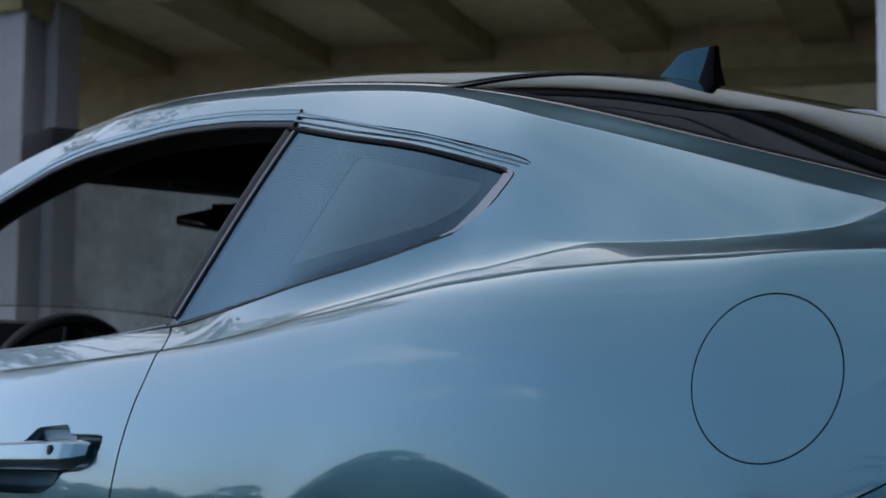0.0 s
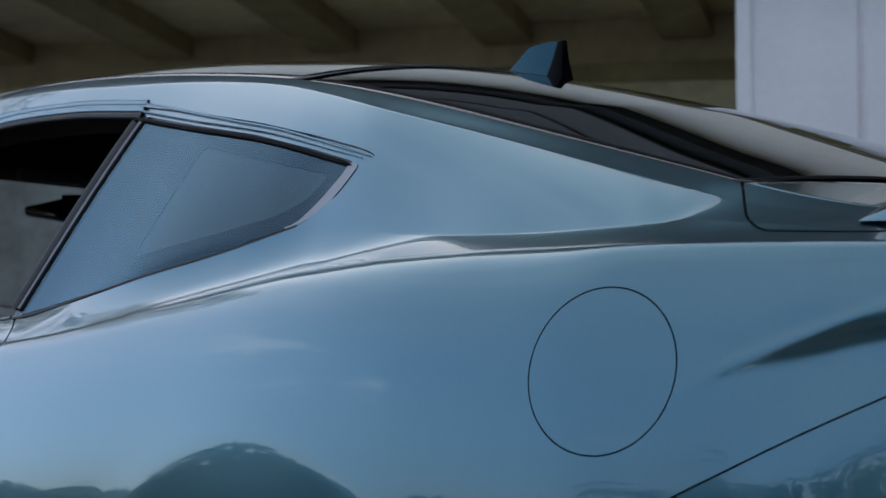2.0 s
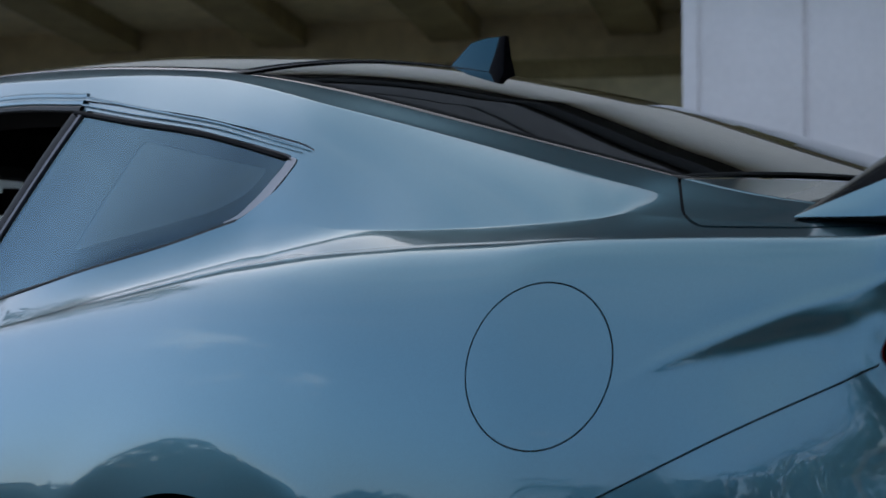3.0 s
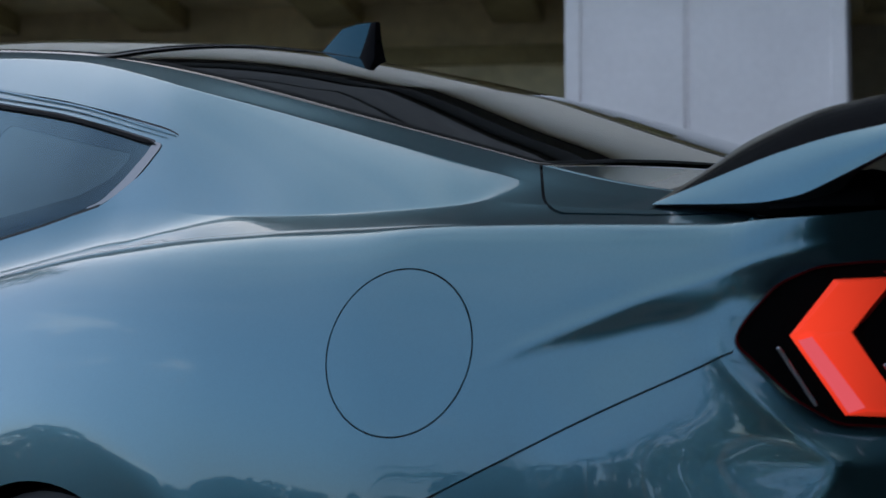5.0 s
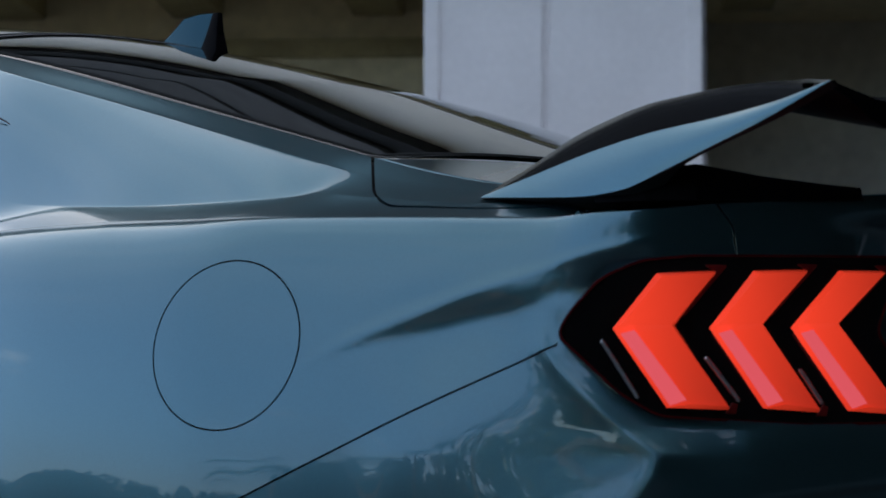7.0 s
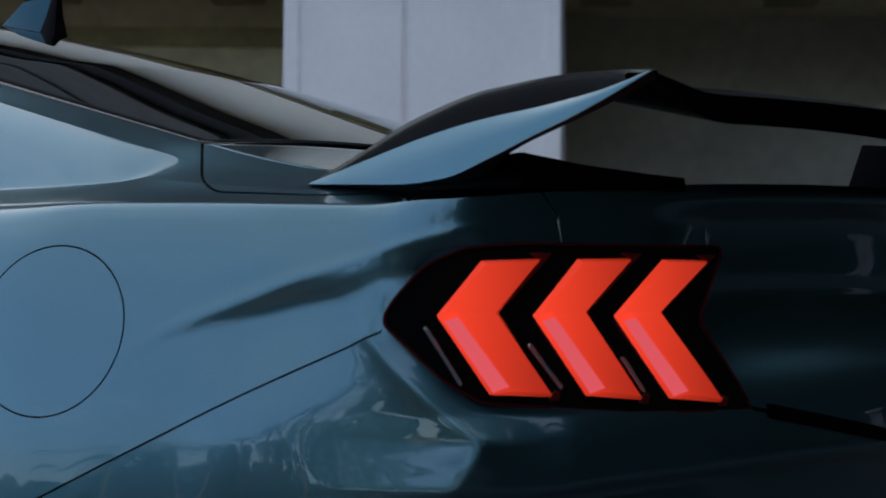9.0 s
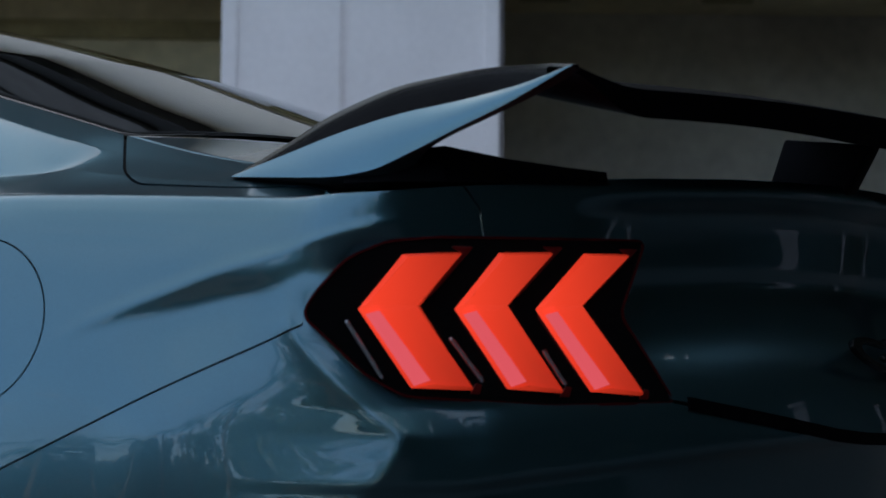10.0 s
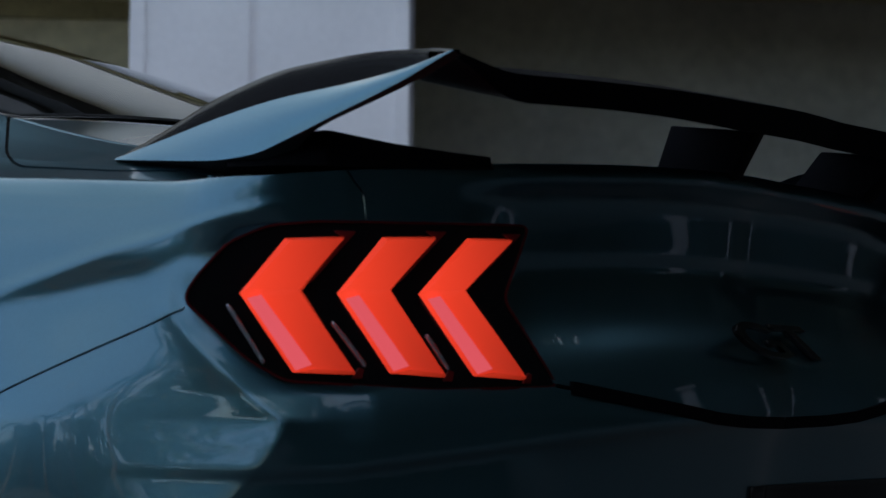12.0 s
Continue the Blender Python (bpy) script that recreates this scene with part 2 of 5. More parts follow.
# ---------------------------------------------------------------- the car's body surface
# x runs to the tail, y to the car's right, z up; rear axle line near x = -0.15.
def curve_of(points, corner=None):
    """A Catmull-Rom curve through plan points, by its length; corner: the number of a point where it breaks sharply."""
    p = np.array(points, float)
    out = []
    for part_of in ([p] if corner is None else [p[:corner + 1], p[corner:]]):
        last = part_of[-2] * np.array([1, -1]) if part_of[-1][1] == 0 else 2 * part_of[-1] - part_of[-2]
        q = np.vstack([2 * part_of[0] - part_of[1], part_of, last])
        for i in range(1, len(q) - 2):
            for u in np.linspace(0, 1, 12, endpoint=False):
                a, b, c, d = q[i - 1], q[i], q[i + 1], q[i + 2]
                out.append(0.5 * (2 * b + (c - a) * u + (2 * a - 5 * b + 4 * c - d) * u**2 + (3 * b - a - 3 * c + d) * u**3))
    out = np.array(out + [p[-1]])
    s = np.concatenate([[0], np.cumsum(np.linalg.norm(np.diff(out, axis=0), axis=1))])
    return out, s


UPPER_PLAN = [(-3.3, -.84), (-2.1, -.89), (-1.5, -.912), (-.9, -.925), (-.5, -.93), (-.15, -.94), (.05, -.94), (.2, -.932), (.385, -.912), (.5, -.887),
              (.62, -.856), (.75, -.819), (.836, -.788), (.894, -.735), (.958, -.655), (1.015, -.565), (1.068, -.478), (1.108, -.375), (1.143, -.25), (1.172, -.1), (1.18, 0)]
LOWER_PLAN = [(-3.3, -.84), (-2.1, -.89), (-1.5, -.912), (-.9, -.925), (-.5, -.93), (-.15, -.94), (.05, -.94), (.2, -.932), (.385, -.912), (.5, -.887),
              (.62, -.856), (.75, -.821), (.937, -.717), (.974, -.655), (1.012, -.592), (1.053, -.52), (1.095, -.44), (1.127, -.36), (1.157, -.245), (1.182, -.1), (1.19, 0)]
up_pts, up_s = curve_of(UPPER_PLAN)
sharp_pts, _ = curve_of(UPPER_PLAN, 12)
lo_pts, _ = curve_of(LOWER_PLAN, 12)
ROUND_PLAN = LOWER_PLAN[:12] + [(.862, -.772), (.940, -.710)] + LOWER_PLAN[14:]
round_pts, _ = curve_of(ROUND_PLAN)
# above the lamp the flank runs on straight and turns late
TOP_PLAN = UPPER_PLAN[:12] + [(.848, -.773), (.907, -.729)] + UPPER_PLAN[14:]
top_pts, _ = curve_of(TOP_PLAN)
N_KNOT = len(UPPER_PLAN) - 1


def plan(a, z):
    """The plan point and inward normal at knot number a (0 at the front, 20 at the tail's middle) and height z."""
    k = np.clip(np.asarray(a, float), 0, N_KNOT) * 12.0
    i = np.clip(k.astype(int), 0, len(up_pts) - 2)
    u = (k - i)[..., None]
    zz = np.asarray(z)
    w = np.clip((.85 - zz) / .115, 0, 1) ** 1.3
    # under the lamp the face stands upright
    for other, k0, k1 in ((np.clip((.85 - zz) / .075, 0, 1) ** 1.3, 12.3, 13.3), (w, 14.6, 15.8)):
        m = step(a, k0, k1)
        w = w * (1 - m) + other * m
    w = w[..., None]
    k2 = np.clip((.885 - np.asarray(z)) / .03, 0, 1)[..., None]
    pu = (up_pts[i] * (1 - u) + up_pts[i + 1] * u) * (1 - k2) + (sharp_pts[i] * (1 - u) + sharp_pts[i + 1] * u) * k2
    k4 = step(z, .892, .935)[..., None]
    pu = pu * (1 - k4) + (top_pts[i] * (1 - u) + top_pts[i + 1] * u) * k4
    k3 = step(.735 - np.asarray(z), 0, .14)[..., None]
    pl = (lo_pts[i] * (1 - u) + lo_pts[i + 1] * u) * (1 - k3) + (round_pts[i] * (1 - u) + round_pts[i + 1] * u) * k3
    j0, j1 = np.clip(i - 2, 0, None), np.clip(i + 3, None, len(up_pts) - 1)
    d = (up_pts[j1] - up_pts[j0])
    d = d / np.linalg.norm(d, axis=-1, keepdims=True)
    n = np.stack([-d[..., 1], d[..., 0]], -1)
    return pu * (1 - w) + pl * w, n


def knot_at(x):
    """Knot number of the side plan at a given x (x below 0.83)."""
    return np.interp(x, [p[0] for p in UPPER_PLAN], np.arange(N_KNOT + 1))


# the crest of the haunch, then the lip of the deck: height by knot number
CREST = spline([(0, .90), (2, .925), (3, .942), (4, .977), (5, 1.006), (6, 1.013), (7, 1.012), (8, 1.006), (9, 1.002), (10, .998), (11, .992), (12, .987), (13, .988), (14, .997), (15, 1.006),
                (16, 1.015), (17, 1.023), (18, 1.031), (19, 1.036), (20, 1.037)])
# window line, then the inner edge of the shoulder: inset from the plan and height by x
BELT = spline([(-3.3, .12, .972), (-1.5, .12, .975), (-1.0, .125, .986), (-.67, .125, 1.032), (-.39, .15, 1.072), (-.2, .168, 1.080), (0, .156, 1.050), (.2, .140, 1.0345), (.3, .136, 1.031), (.4, .133, 1.0295), (.45, .136, 1.031), (.50, .142, 1.034), (.53, .144, 1.034), (.58, .130, 1.024), (.65, .126, 1.011), (.8, .12, 1.004), (.85, .12, 1.0)])
# outer edge of the roof rail, where the side turns over into the strip beside the rear glass: y and height by x
EDGE = spline([(-3.1, -.765, 1.045), (-2.7, -.655, 1.245), (-2.3, -.585, 1.40), (-2.0, -.56, 1.45), (-1.7, -.575, 1.462), (-1.3, -.60, 1.44), (-1.0, -.612, 1.41), (-.79, -.62, 1.387), (-.48, -.648, 1.338), (-.30, -.678, 1.294), (-.135, -.703, 1.247), (.035, -.706, 1.199),
                (.18, -.710, 1.157), (.29, -.715, 1.125), (.39, -.718, 1.0955), (.45, -.714, 1.077), (.51, -.704, 1.0595), (.57, -.695, 1.044), (.6, -.706, 1.030), (.7, -.682, 1.020), (.9, -.64, 1.010)])
# edge of roof and rear glass: y and height by x
RAIL = spline([(-3.1, -.74, 1.055), (-2.7, -.625, 1.265), (-2.3, -.545, 1.425), (-2.0, -.525, 1.477), (-1.7, -.54, 1.487), (-1.3, -.565, 1.463), (-1.0, -.578, 1.433), (-.79, -.594, 1.403), (-.448, -.63, 1.345), (-.178, -.668, 1.280), (.115, -.676, 1.196), (.314, -.672, 1.138), (.485, -.665, 1.088), (.6, -.66, 1.05), (.7, -.645, 1.034), (.9, -.605, 1.014)])


def eased(curve, x0, x1, width):
    """The same curve with its small waves in bending drawn out over a width, as a pressed sheet has it."""
    xs = np.arange(x0, x1, .005)
    v = np.array(curve(xs))
    n = int(3 * width / .005)
    k = np.exp(-.5 * (np.arange(-n, n + 1) * .005 / width) ** 2)
    k /= k.sum()
    ends = np.concatenate([2 * v[:1] - v[n:0:-1], v, 2 * v[-1:] - v[-2:-n - 2:-1]])
    soft_v = np.stack([np.convolve(ends[:, j], k, "valid") for j in range(v.shape[1])], -1)

    def at(x):
        return np.stack([np.interp(x, xs, soft_v[:, j]) for j in range(v.shape[1])], -1)
    return at


RAIL = eased(RAIL, -3.1, 1.2, .09)
EDGE = eased(EDGE, -3.1, 1.2, .03)

ARCH_C, ARCH_R = np.array([-.165, .335]), .362


def skewed(P):
    """Shifts the tail's far half back, against its symmetry, to fit the camera's view."""
    P = np.array(P, float)
    P[..., 0] = P[..., 0] + .38 * (np.hypot(np.maximum(P[..., 1], 0), .06) - .06) * step(P[..., 0], .2, .9)
    return P


def section(a, b):
    """Body surface at knot number a and section number b: 0 sill, 1 waist, 2 crest, 3 window line, 4 rail edge, 5 glass edge."""
    a, b = np.asarray(a, float), np.asarray(b, float)
    zc = CREST(a)
    p80, _ = plan(a, np.full(a.shape, .889))
    x = p80[..., 0]
    rear = step(a, 10.9, 13.5)
    base = .62
    z_low = .12 + (base - .12) * np.clip(b, 0, 1)
    t = np.clip(b - 1, 0, 1)
    z_mid = base + (zc - base) * np.sin(t * math.pi / 2) ** .9
    over = np.clip((z_mid - base) / (zc - base), 0, 1)
    round_in = .024 + .021 * step(a, 3, 6) - .027 * step(a, 7.2, 9.2)
    side_in = .06 * over**1.8 + round_in * (1 - np.sqrt(np.clip(1 - over**(4 + 6 * step(a, 3, 6) + 12 * step(a, 7.2, 9.2)), 0, 1)))
    z = np.where(b <= 1, z_low, z_mid)
    low_in = .05 * np.clip((.62 - z) / .5, 0, 1) ** 1.5
    # lip of the wheel arch, proud of the side
    ring = np.hypot(x - ARCH_C[0], z - ARCH_C[1]) - ARCH_R
    flare = .0014 * np.clip((.078 - ring) / .078, 0, 1) - .0012 * np.exp(-((ring - .085) / .04) ** 2)
    tail_in = TAIL(np.clip(z - (zc - 1.0), .1, 1.03))
    inner = step(a, 15.2, 16.6)
    rel = z - (zc - 1.0)
    outer = np.clip(tail_in, -.004, .006)
    outer = outer + (.006 - outer) * step(rel, .84, .88)
    outer = outer + (tail_in - outer) * step(rel, 1.003, 1.014)
    tail_in = tail_in * inner + outer * (1 - inner)
    inset = np.where(b <= 1, low_in, side_in) + flare * (1 - step(z, .95, 1.0))
    # hollow under the line that climbs to the lamp
    line = np.interp(x, [.45, .54, .61, .70, .767, .845, .95], [.77, .808, .850, .883, .908, .935, .965])
    d = line - z
    wide = .012 + .028 * step(x, .58, .84)
    hollow = (.23 + .13 * step(x, .74, .86)) * wide * step(d, -.003, wide) * (1 - .8 * step(d, wide, wide + .12)) * step(x, .58, .74)
    hollow = hollow - .0016 * np.exp(-((d + .004) / .006) ** 2) * step(x, .50, .66)
    # the bumper below its seam leans in
    under = .015 * np.clip(.683 + (x - .497) * .49 - z, 0, .3) * step(x, .42, .62)
    inset = (inset + under) * (1 - rear) + tail_in * rear + hollow * (1 - step(a, 12.9, 13.6))
    pt, n = plan(a, z)
    low = np.concatenate([pt + n * inset[..., None], z[..., None]], -1)
    top_in = (.06 + round_in) * (1 - rear) + TAIL(np.full(a.shape, 1.03)) * rear
    pc, nc = plan(a, zc)
    crest = np.concatenate([pc + nc * top_in[..., None], zc[..., None]], -1)
    w = BELT(x)
    side_belt = np.stack([x, p80[..., 1] + w[..., 0], w[..., 1]], -1)
    rear_belt = np.concatenate([pc + nc * (.05 + top_in)[..., None], (zc + .004)[..., None]], -1)
    r2 = step(a, 11.2, 12.6)[..., None]
    e, g = EDGE(x), RAIL(x)
    # behind the tip of the sail panel one slope runs from the crest to the edge
    join = (step(x, .45, .54) * (1 - step(x, .70, .80)))[..., None]
    edge = np.stack([x, e[..., 0], e[..., 1]], -1)
    rail = np.stack([x, g[..., 0], g[..., 1]], -1)
    side_belt = side_belt * (1 - join) + (crest + .40 * (rail - crest)) * join
    edge = edge * (1 - join) + (crest + .75 * (rail - crest)) * join
    belt = side_belt * (1 - r2) + rear_belt * r2
    over_lip = np.concatenate([nc * .02, np.full(a.shape + (1,), .002)], -1)
    edge = edge * (1 - r2) + (rear_belt + over_lip) * r2
    rail = rail * (1 - r2) + (rear_belt + 2 * over_lip) * r2
    u, v, k = (np.clip(b - 2, 0, 1)[..., None], np.clip(b - 3, 0, 1)[..., None], np.clip(b - 4, 0, 1)[..., None])
    # shelf behind the crest, hollow, then the tumblehome, then a rounded edge into the strip beside the glass
    h = step(x, -.95, -.3)
    s = step(x, -.15, .2)
    flat = np.stack([crest[..., 0], crest[..., 1] + (.5 + .25 * h * (1 - s)) * (belt[..., 1] - crest[..., 1]), crest[..., 2] + (.55 - .45 * h * (1 - s) - .05 * s) * (belt[..., 2] - crest[..., 2])], -1)
    near = (s * (1 - np.maximum(r2, join)[..., 0]))[..., None]
    flat = flat * (1 - near) + (crest + .66 * (belt - crest) + np.array([0, 0, -.002])) * near
    soft = np.maximum(r2, join)
    flat = flat * (1 - soft) + ((crest + belt) / 2 + np.array([0, .002, -.002]) * (1 - r2)) * soft
    shelf = crest * (1 - u) ** 2 + 2 * flat * u * (1 - u) + belt * u**2
    rise = np.linalg.norm(edge - belt, axis=-1, keepdims=True) / np.maximum(np.linalg.norm(belt - flat, axis=-1, keepdims=True), 1e-5)
    lift = (belt + np.minimum(.30, .22 * rise) * (belt - flat)) * (1 - join) + (belt + .33 * (edge - belt)) * join
    bulge = np.array([0, -.016, .004]) * (1 - r2) * step(np.linalg.norm(edge - belt, axis=-1, keepdims=True), .0, .16) * (1 - join)
    wall = belt * (1 - v) ** 3 + 3 * lift * v * (1 - v) ** 2 + 3 * (.30 * belt + .70 * edge + bulge) * v**2 * (1 - v) + edge * v**3
    turn = edge + .05 * (edge - (.30 * belt + .70 * edge + bulge)) + np.array([0, .006, .002]) * (1 - join)
    strip = edge * (1 - k) ** 3 + 3 * turn * k * (1 - k) ** 2 + 3 * (.36 * edge + .64 * rail + np.array([0, 0, .001])) * k**2 * (1 - k) + rail * k**3
    return np.where((b <= 2)[..., None], low, np.where((b <= 3)[..., None], shelf, np.where((b <= 4)[..., None], wall, strip)))


# tail section: inset by height
TAIL = spline([(.10, .10), (.45, .04), (.60, .03), (.655, .020), (.685, .007), (.697, -.0035), (.704, -.005), (.74, -.002), (.775, .006), (.82, .027), (.86, .044), (.876, .051), (.884, .052), (.892, .047), (.93, .042), (.962, .034), (.974, .012), (.984, -.002), (.990, -.001), (1.005, .005), (1.02, .014), (1.03, .03)])


def grid(a_rng, b_rng, na, nb):
    A, B = np.meshgrid(np.linspace(*a_rng, na), np.linspace(*b_rng, nb), indexing="ij")
    return A, B


def shell(name, A, B, keeps, mat, parent, label="", flip=False, thick=.006, fn=section, rims=True, solid_body=False):
    """A panel of the body surface over the grid A, B. keeps: functions of the points, in metres, positive where the panel is.
    The cells that an edge crosses are cut along it, so that every shut line is a true gap with clean edges."""
    na, nb = A.shape
    ab = np.stack([A, B], -1).reshape(-1, 2)
    pts = fn(ab[:, 0], ab[:, 1])
    idx = np.arange(na * nb).reshape(na, nb)
    quads = np.stack([idx[:-1, :-1], idx[1:, :-1], idx[1:, 1:], idx[:-1, 1:]], -1).reshape(-1, 4)
    whole, faces = quads, []
    vals = [g(pts) for g in keeps]
    mixed = np.zeros(len(quads), bool)
    drop = np.zeros(len(quads), bool)
    for v in vals:
        pos = (v > 0)[quads]
        drop |= ~pos.any(1)
        mixed |= pos.any(1) & ~pos.all(1)
    whole = quads[~mixed & ~drop]
    faces = [list(q) for q in quads[mixed & ~drop]]
    for g in keeps:
        if not faces:
            break
        ids = sorted({i for f in faces for i in f})
        val = dict(zip(ids, g(pts[ids])))
        edges = {}
        for f in faces:
            for i, j in zip(f, f[1:] + f[:1]):
                if (val[i] > 0) != (val[j] > 0):
                    edges.setdefault((min(i, j), max(i, j)), len(edges))
        if edges:
            e = np.array(list(edges))
            lo, hi = np.zeros(len(e)), np.ones(len(e))
            p0, p1 = ab[e[:, 0]], ab[e[:, 1]]
            first = np.array([val[i] for i in e[:, 0]]) > 0
            for _ in range(9):
                m = (lo + hi) / 2
                q = p0 + (p1 - p0) * m[:, None]
                same = (g(fn(q[:, 0], q[:, 1])) > 0) == first
                lo, hi = np.where(same, m, lo), np.where(same, hi, m)
            q = p0 + (p1 - p0) * ((lo + hi) / 2)[:, None]
            start = len(ab)
            ab, pts = np.vstack([ab, q]), np.vstack([pts, fn(q[:, 0], q[:, 1])])
            cut = []
            for f in faces:
                poly = []
                for i, j in zip(f, f[1:] + f[:1]):
                    if val[i] > 0:
                        poly.append(i)
                    if (val[i] > 0) != (val[j] > 0):
                        poly.append(start + edges[(min(i, j), max(i, j))])
                if len(poly) > 2:
                    cut.append(poly)
            faces = cut
        else:
            faces = [f for f in faces if val[f[0]] > 0]
    polys = [list(map(int, q)) for q in whole] + [list(map(int, f)) for f in faces]
    used = sorted({i for f in polys for i in f})
    remap = {k: i for i, k in enumerate(used)}
    pts = pts[used]
    polys = [[remap[i] for i in f] for f in polys]
    if flip:
        pts = skewed(pts * np.array([1, -1, 1]))
        polys = [f[::-1] for f in polys]
    if solid_body:
        # closed body with its own back and rim, sharp along the rim
        nrm = np.zeros_like(pts)
        count = {}
        for f in polys:
            nrm[f] += np.cross(pts[f[1]] - pts[f[0]], pts[f[2]] - pts[f[0]])
            for i, j in zip(f, f[1:] + f[:1]):
                count[(i, j)] = 1
        nrm /= np.maximum(np.linalg.norm(nrm, axis=1, keepdims=True), 1e-12)
        m = len(pts)
        rim = [(i, j) for i, j in count if (j, i) not in count]
        polys = polys + [[i + m for i in f[::-1]] for f in polys] + [[j, i, i + m, j + m] for i, j in rim]
        pts = np.vstack([pts, pts - nrm * thick])
    me = mesh_from(name, pts.tolist(), polys, mat)
    ob = part_mesh(name, me, parent, label)
    if solid_body:
        me.set_sharp_from_angle(angle=radians(50))
    elif thick:
        sol = ob.modifiers.new("thickness", "SOLIDIFY")
        sol.thickness, sol.offset = thick, -1.0
        if rims:
            ob.modifiers.new('sharp rims', 'EDGE_SPLIT').split_angle = radians(50)
    return ob


# shut lines and openings, as distances in metres
def poly_dist(P, pts):
    """Signed distance from a closed outline in (x, z), positive outside."""
    q = P[..., [0, 2]]
    pts = np.array(pts, float)
    best = np.full(q.shape[:-1], 1e9)
    inside = np.zeros(q.shape[:-1], bool)
    for i in range(len(pts)):
        a, b = pts[i], pts[(i + 1) % len(pts)]
        ab = b - a
        t = np.clip(((q - a) @ ab) / (ab @ ab), 0, 1)
        best = np.minimum(best, np.linalg.norm(q - a - t[..., None] * ab, axis=-1))
        hit = ((a[1] > q[..., 1]) != (b[1] > q[..., 1])) & (q[..., 0] < (b[0] - a[0]) * (q[..., 1] - a[1]) / (b[1] - a[1] + 1e-12) + a[0])
        inside ^= hit
    return np.where(inside, -best, best)


def rounded(pts, r, n=5):
    """An outline with its corners cut to arcs."""
    out, m = [], len(pts)
    for i in range(m):
        p, a, b = (np.array(pts[i], float), np.array(pts[i - 1], float), np.array(pts[(i + 1) % m], float))
        u, v = (a - p), (b - p)
        k = min(r, .45 * np.linalg.norm(u), .45 * np.linalg.norm(v))
        s, e = p + u / np.linalg.norm(u) * k, p + v / np.linalg.norm(v) * k
        for t in np.linspace(0, 1, n):
            out.append(tuple(s * (1 - t) ** 2 + 2 * p * t * (1 - t) + e * t**2))
    return out


DOOR_X = spline([(.1, -1.05), (.62, -1.028), (.70, -1.019), (.76, -1.0125), (.84, -1.001), (.898, -.991), (.94, -.998), (.965, -1.012), (.993, -1.044), (1.4, -1.045)])
GAPW = .0029
WINDOW = rounded([(-.985, .981), (-.66, 1.022), (-.38, 1.060), (-.252, 1.084), (-.172, 1.125), (-.106, 1.173), (-.150, 1.190), (-.289, 1.227), (-.46, 1.269), (-.66, 1.311), (-.88, 1.354), (-1.43, 1.404), (-1.93, 1.394), (-2.17, 1.346),
                   (-2.55, 1.217), (-2.95, 1.05), (-2.85, .964), (-1.6, .968)], .02)
SEAM = lambda x: .683 + (x - .497) * .49


def g_door(P):
    return np.where(P[..., 2] > 1.2, .5, P[..., 0] - DOOR_X(P[..., 2]))


def g_window(P):
    return poly_dist(P, WINDOW)


FLAP_C, FLAP_R = np.array([.4572, -.8725, .8548]), .0978


def g_fuel(P):
    return np.linalg.norm(P - FLAP_C, axis=-1) - FLAP_R


def g_arch(P):
    return np.where(P[..., 1] < -.6, np.hypot(P[..., 0] - ARCH_C[0], P[..., 2] - ARCH_C[1]) - ARCH_R, .5)


def g_seam(P):
    return (P[..., 2] - SEAM(P[..., 0])) * .9


# lamp outline on the unrolled corner: arc length from the tail's middle, and height
def unroll(P):
    """Length along the tail from the car's middle, by the bearing from a point inside the car."""
    ang = np.arctan2(np.abs(P[..., 1]), np.maximum(P[..., 0] - .45, .02))
    pa = np.arctan2(-up_pts[120:, 1], up_pts[120:, 0] - .45)
    return np.interp(ang, pa[::-1], (up_s[-1] - up_s)[120:][::-1])


LAMP = rounded([(.864, .858), (.851, .881), (.819, .917), (.777, .936), (.722, .942), (.599, .945), (.472, .948), (.506, .866), (.431, .771), (.591, .767), (.757, .775), (.799, .798)], .012)


def g_lamp(P):
    q = np.stack([unroll(P), 0 * P[..., 0], P[..., 2]], -1)
    return np.where(P[..., 0] > .7, poly_dist(q, LAMP), .5)


# ---------------------------------------------------------------- the car
def empty(name, label, category, group="", at=(0, 0, 0)):
    ob = new(name)
    ob.location = at
    ob.empty_display_size = 0.1
    return tagged(ob, label, category, group)


car = empty("sports_coupe", "steel blue two-door sports coupe parked on asphalt, driver window down", "car")

inv = lambda g, off=0.0: (lambda P: -g(P) - off)
out = lambda g, off=0.0: (lambda P: g(P) - off)


def lamp_side(P):
    """Positive above the bumper: the seam on the side, the lamp's foot and the black line across the tail."""
    s = unroll(P)
    line = np.interp(s, [0, .1, .174, .431, .60, .757, .799, .864, .9], [.728, .730, .735, .771, .80, .81, .82, .858, .858])
    return np.where(P[..., 0] < .836, g_seam(P), P[..., 2] - line)


def deck_line(P):
    """Positive on the quarter panel's side of the upright deck seam."""
    s = unroll(P)
    return np.where(P[..., 0] > .8, s - np.interp(P[..., 2], [.94, .975, 1.0], [.667, .672, .692]), .5)


def g_boot(P):
    """Positive on the body, negative on the boot lid, from the foot of the rear glass back along the shoulder."""
    x, y, z = P[..., 0], P[..., 1], P[..., 2]
    a = .492 + .95 * np.clip(-.665 - y, 0, .085) - x
    b = np.interp(x, [.5, .6, .7, .8, .88, .93], [-.752, -.748, -.722, -.685, -.615, -.56]) - y
    r = .03
    g = np.where((a > -r) & (b > -r), np.hypot(a + r, b + r) - r, np.maximum(a, b))
    return np.where((z > .98) & (x > .3) & (x < .93), g, .5)


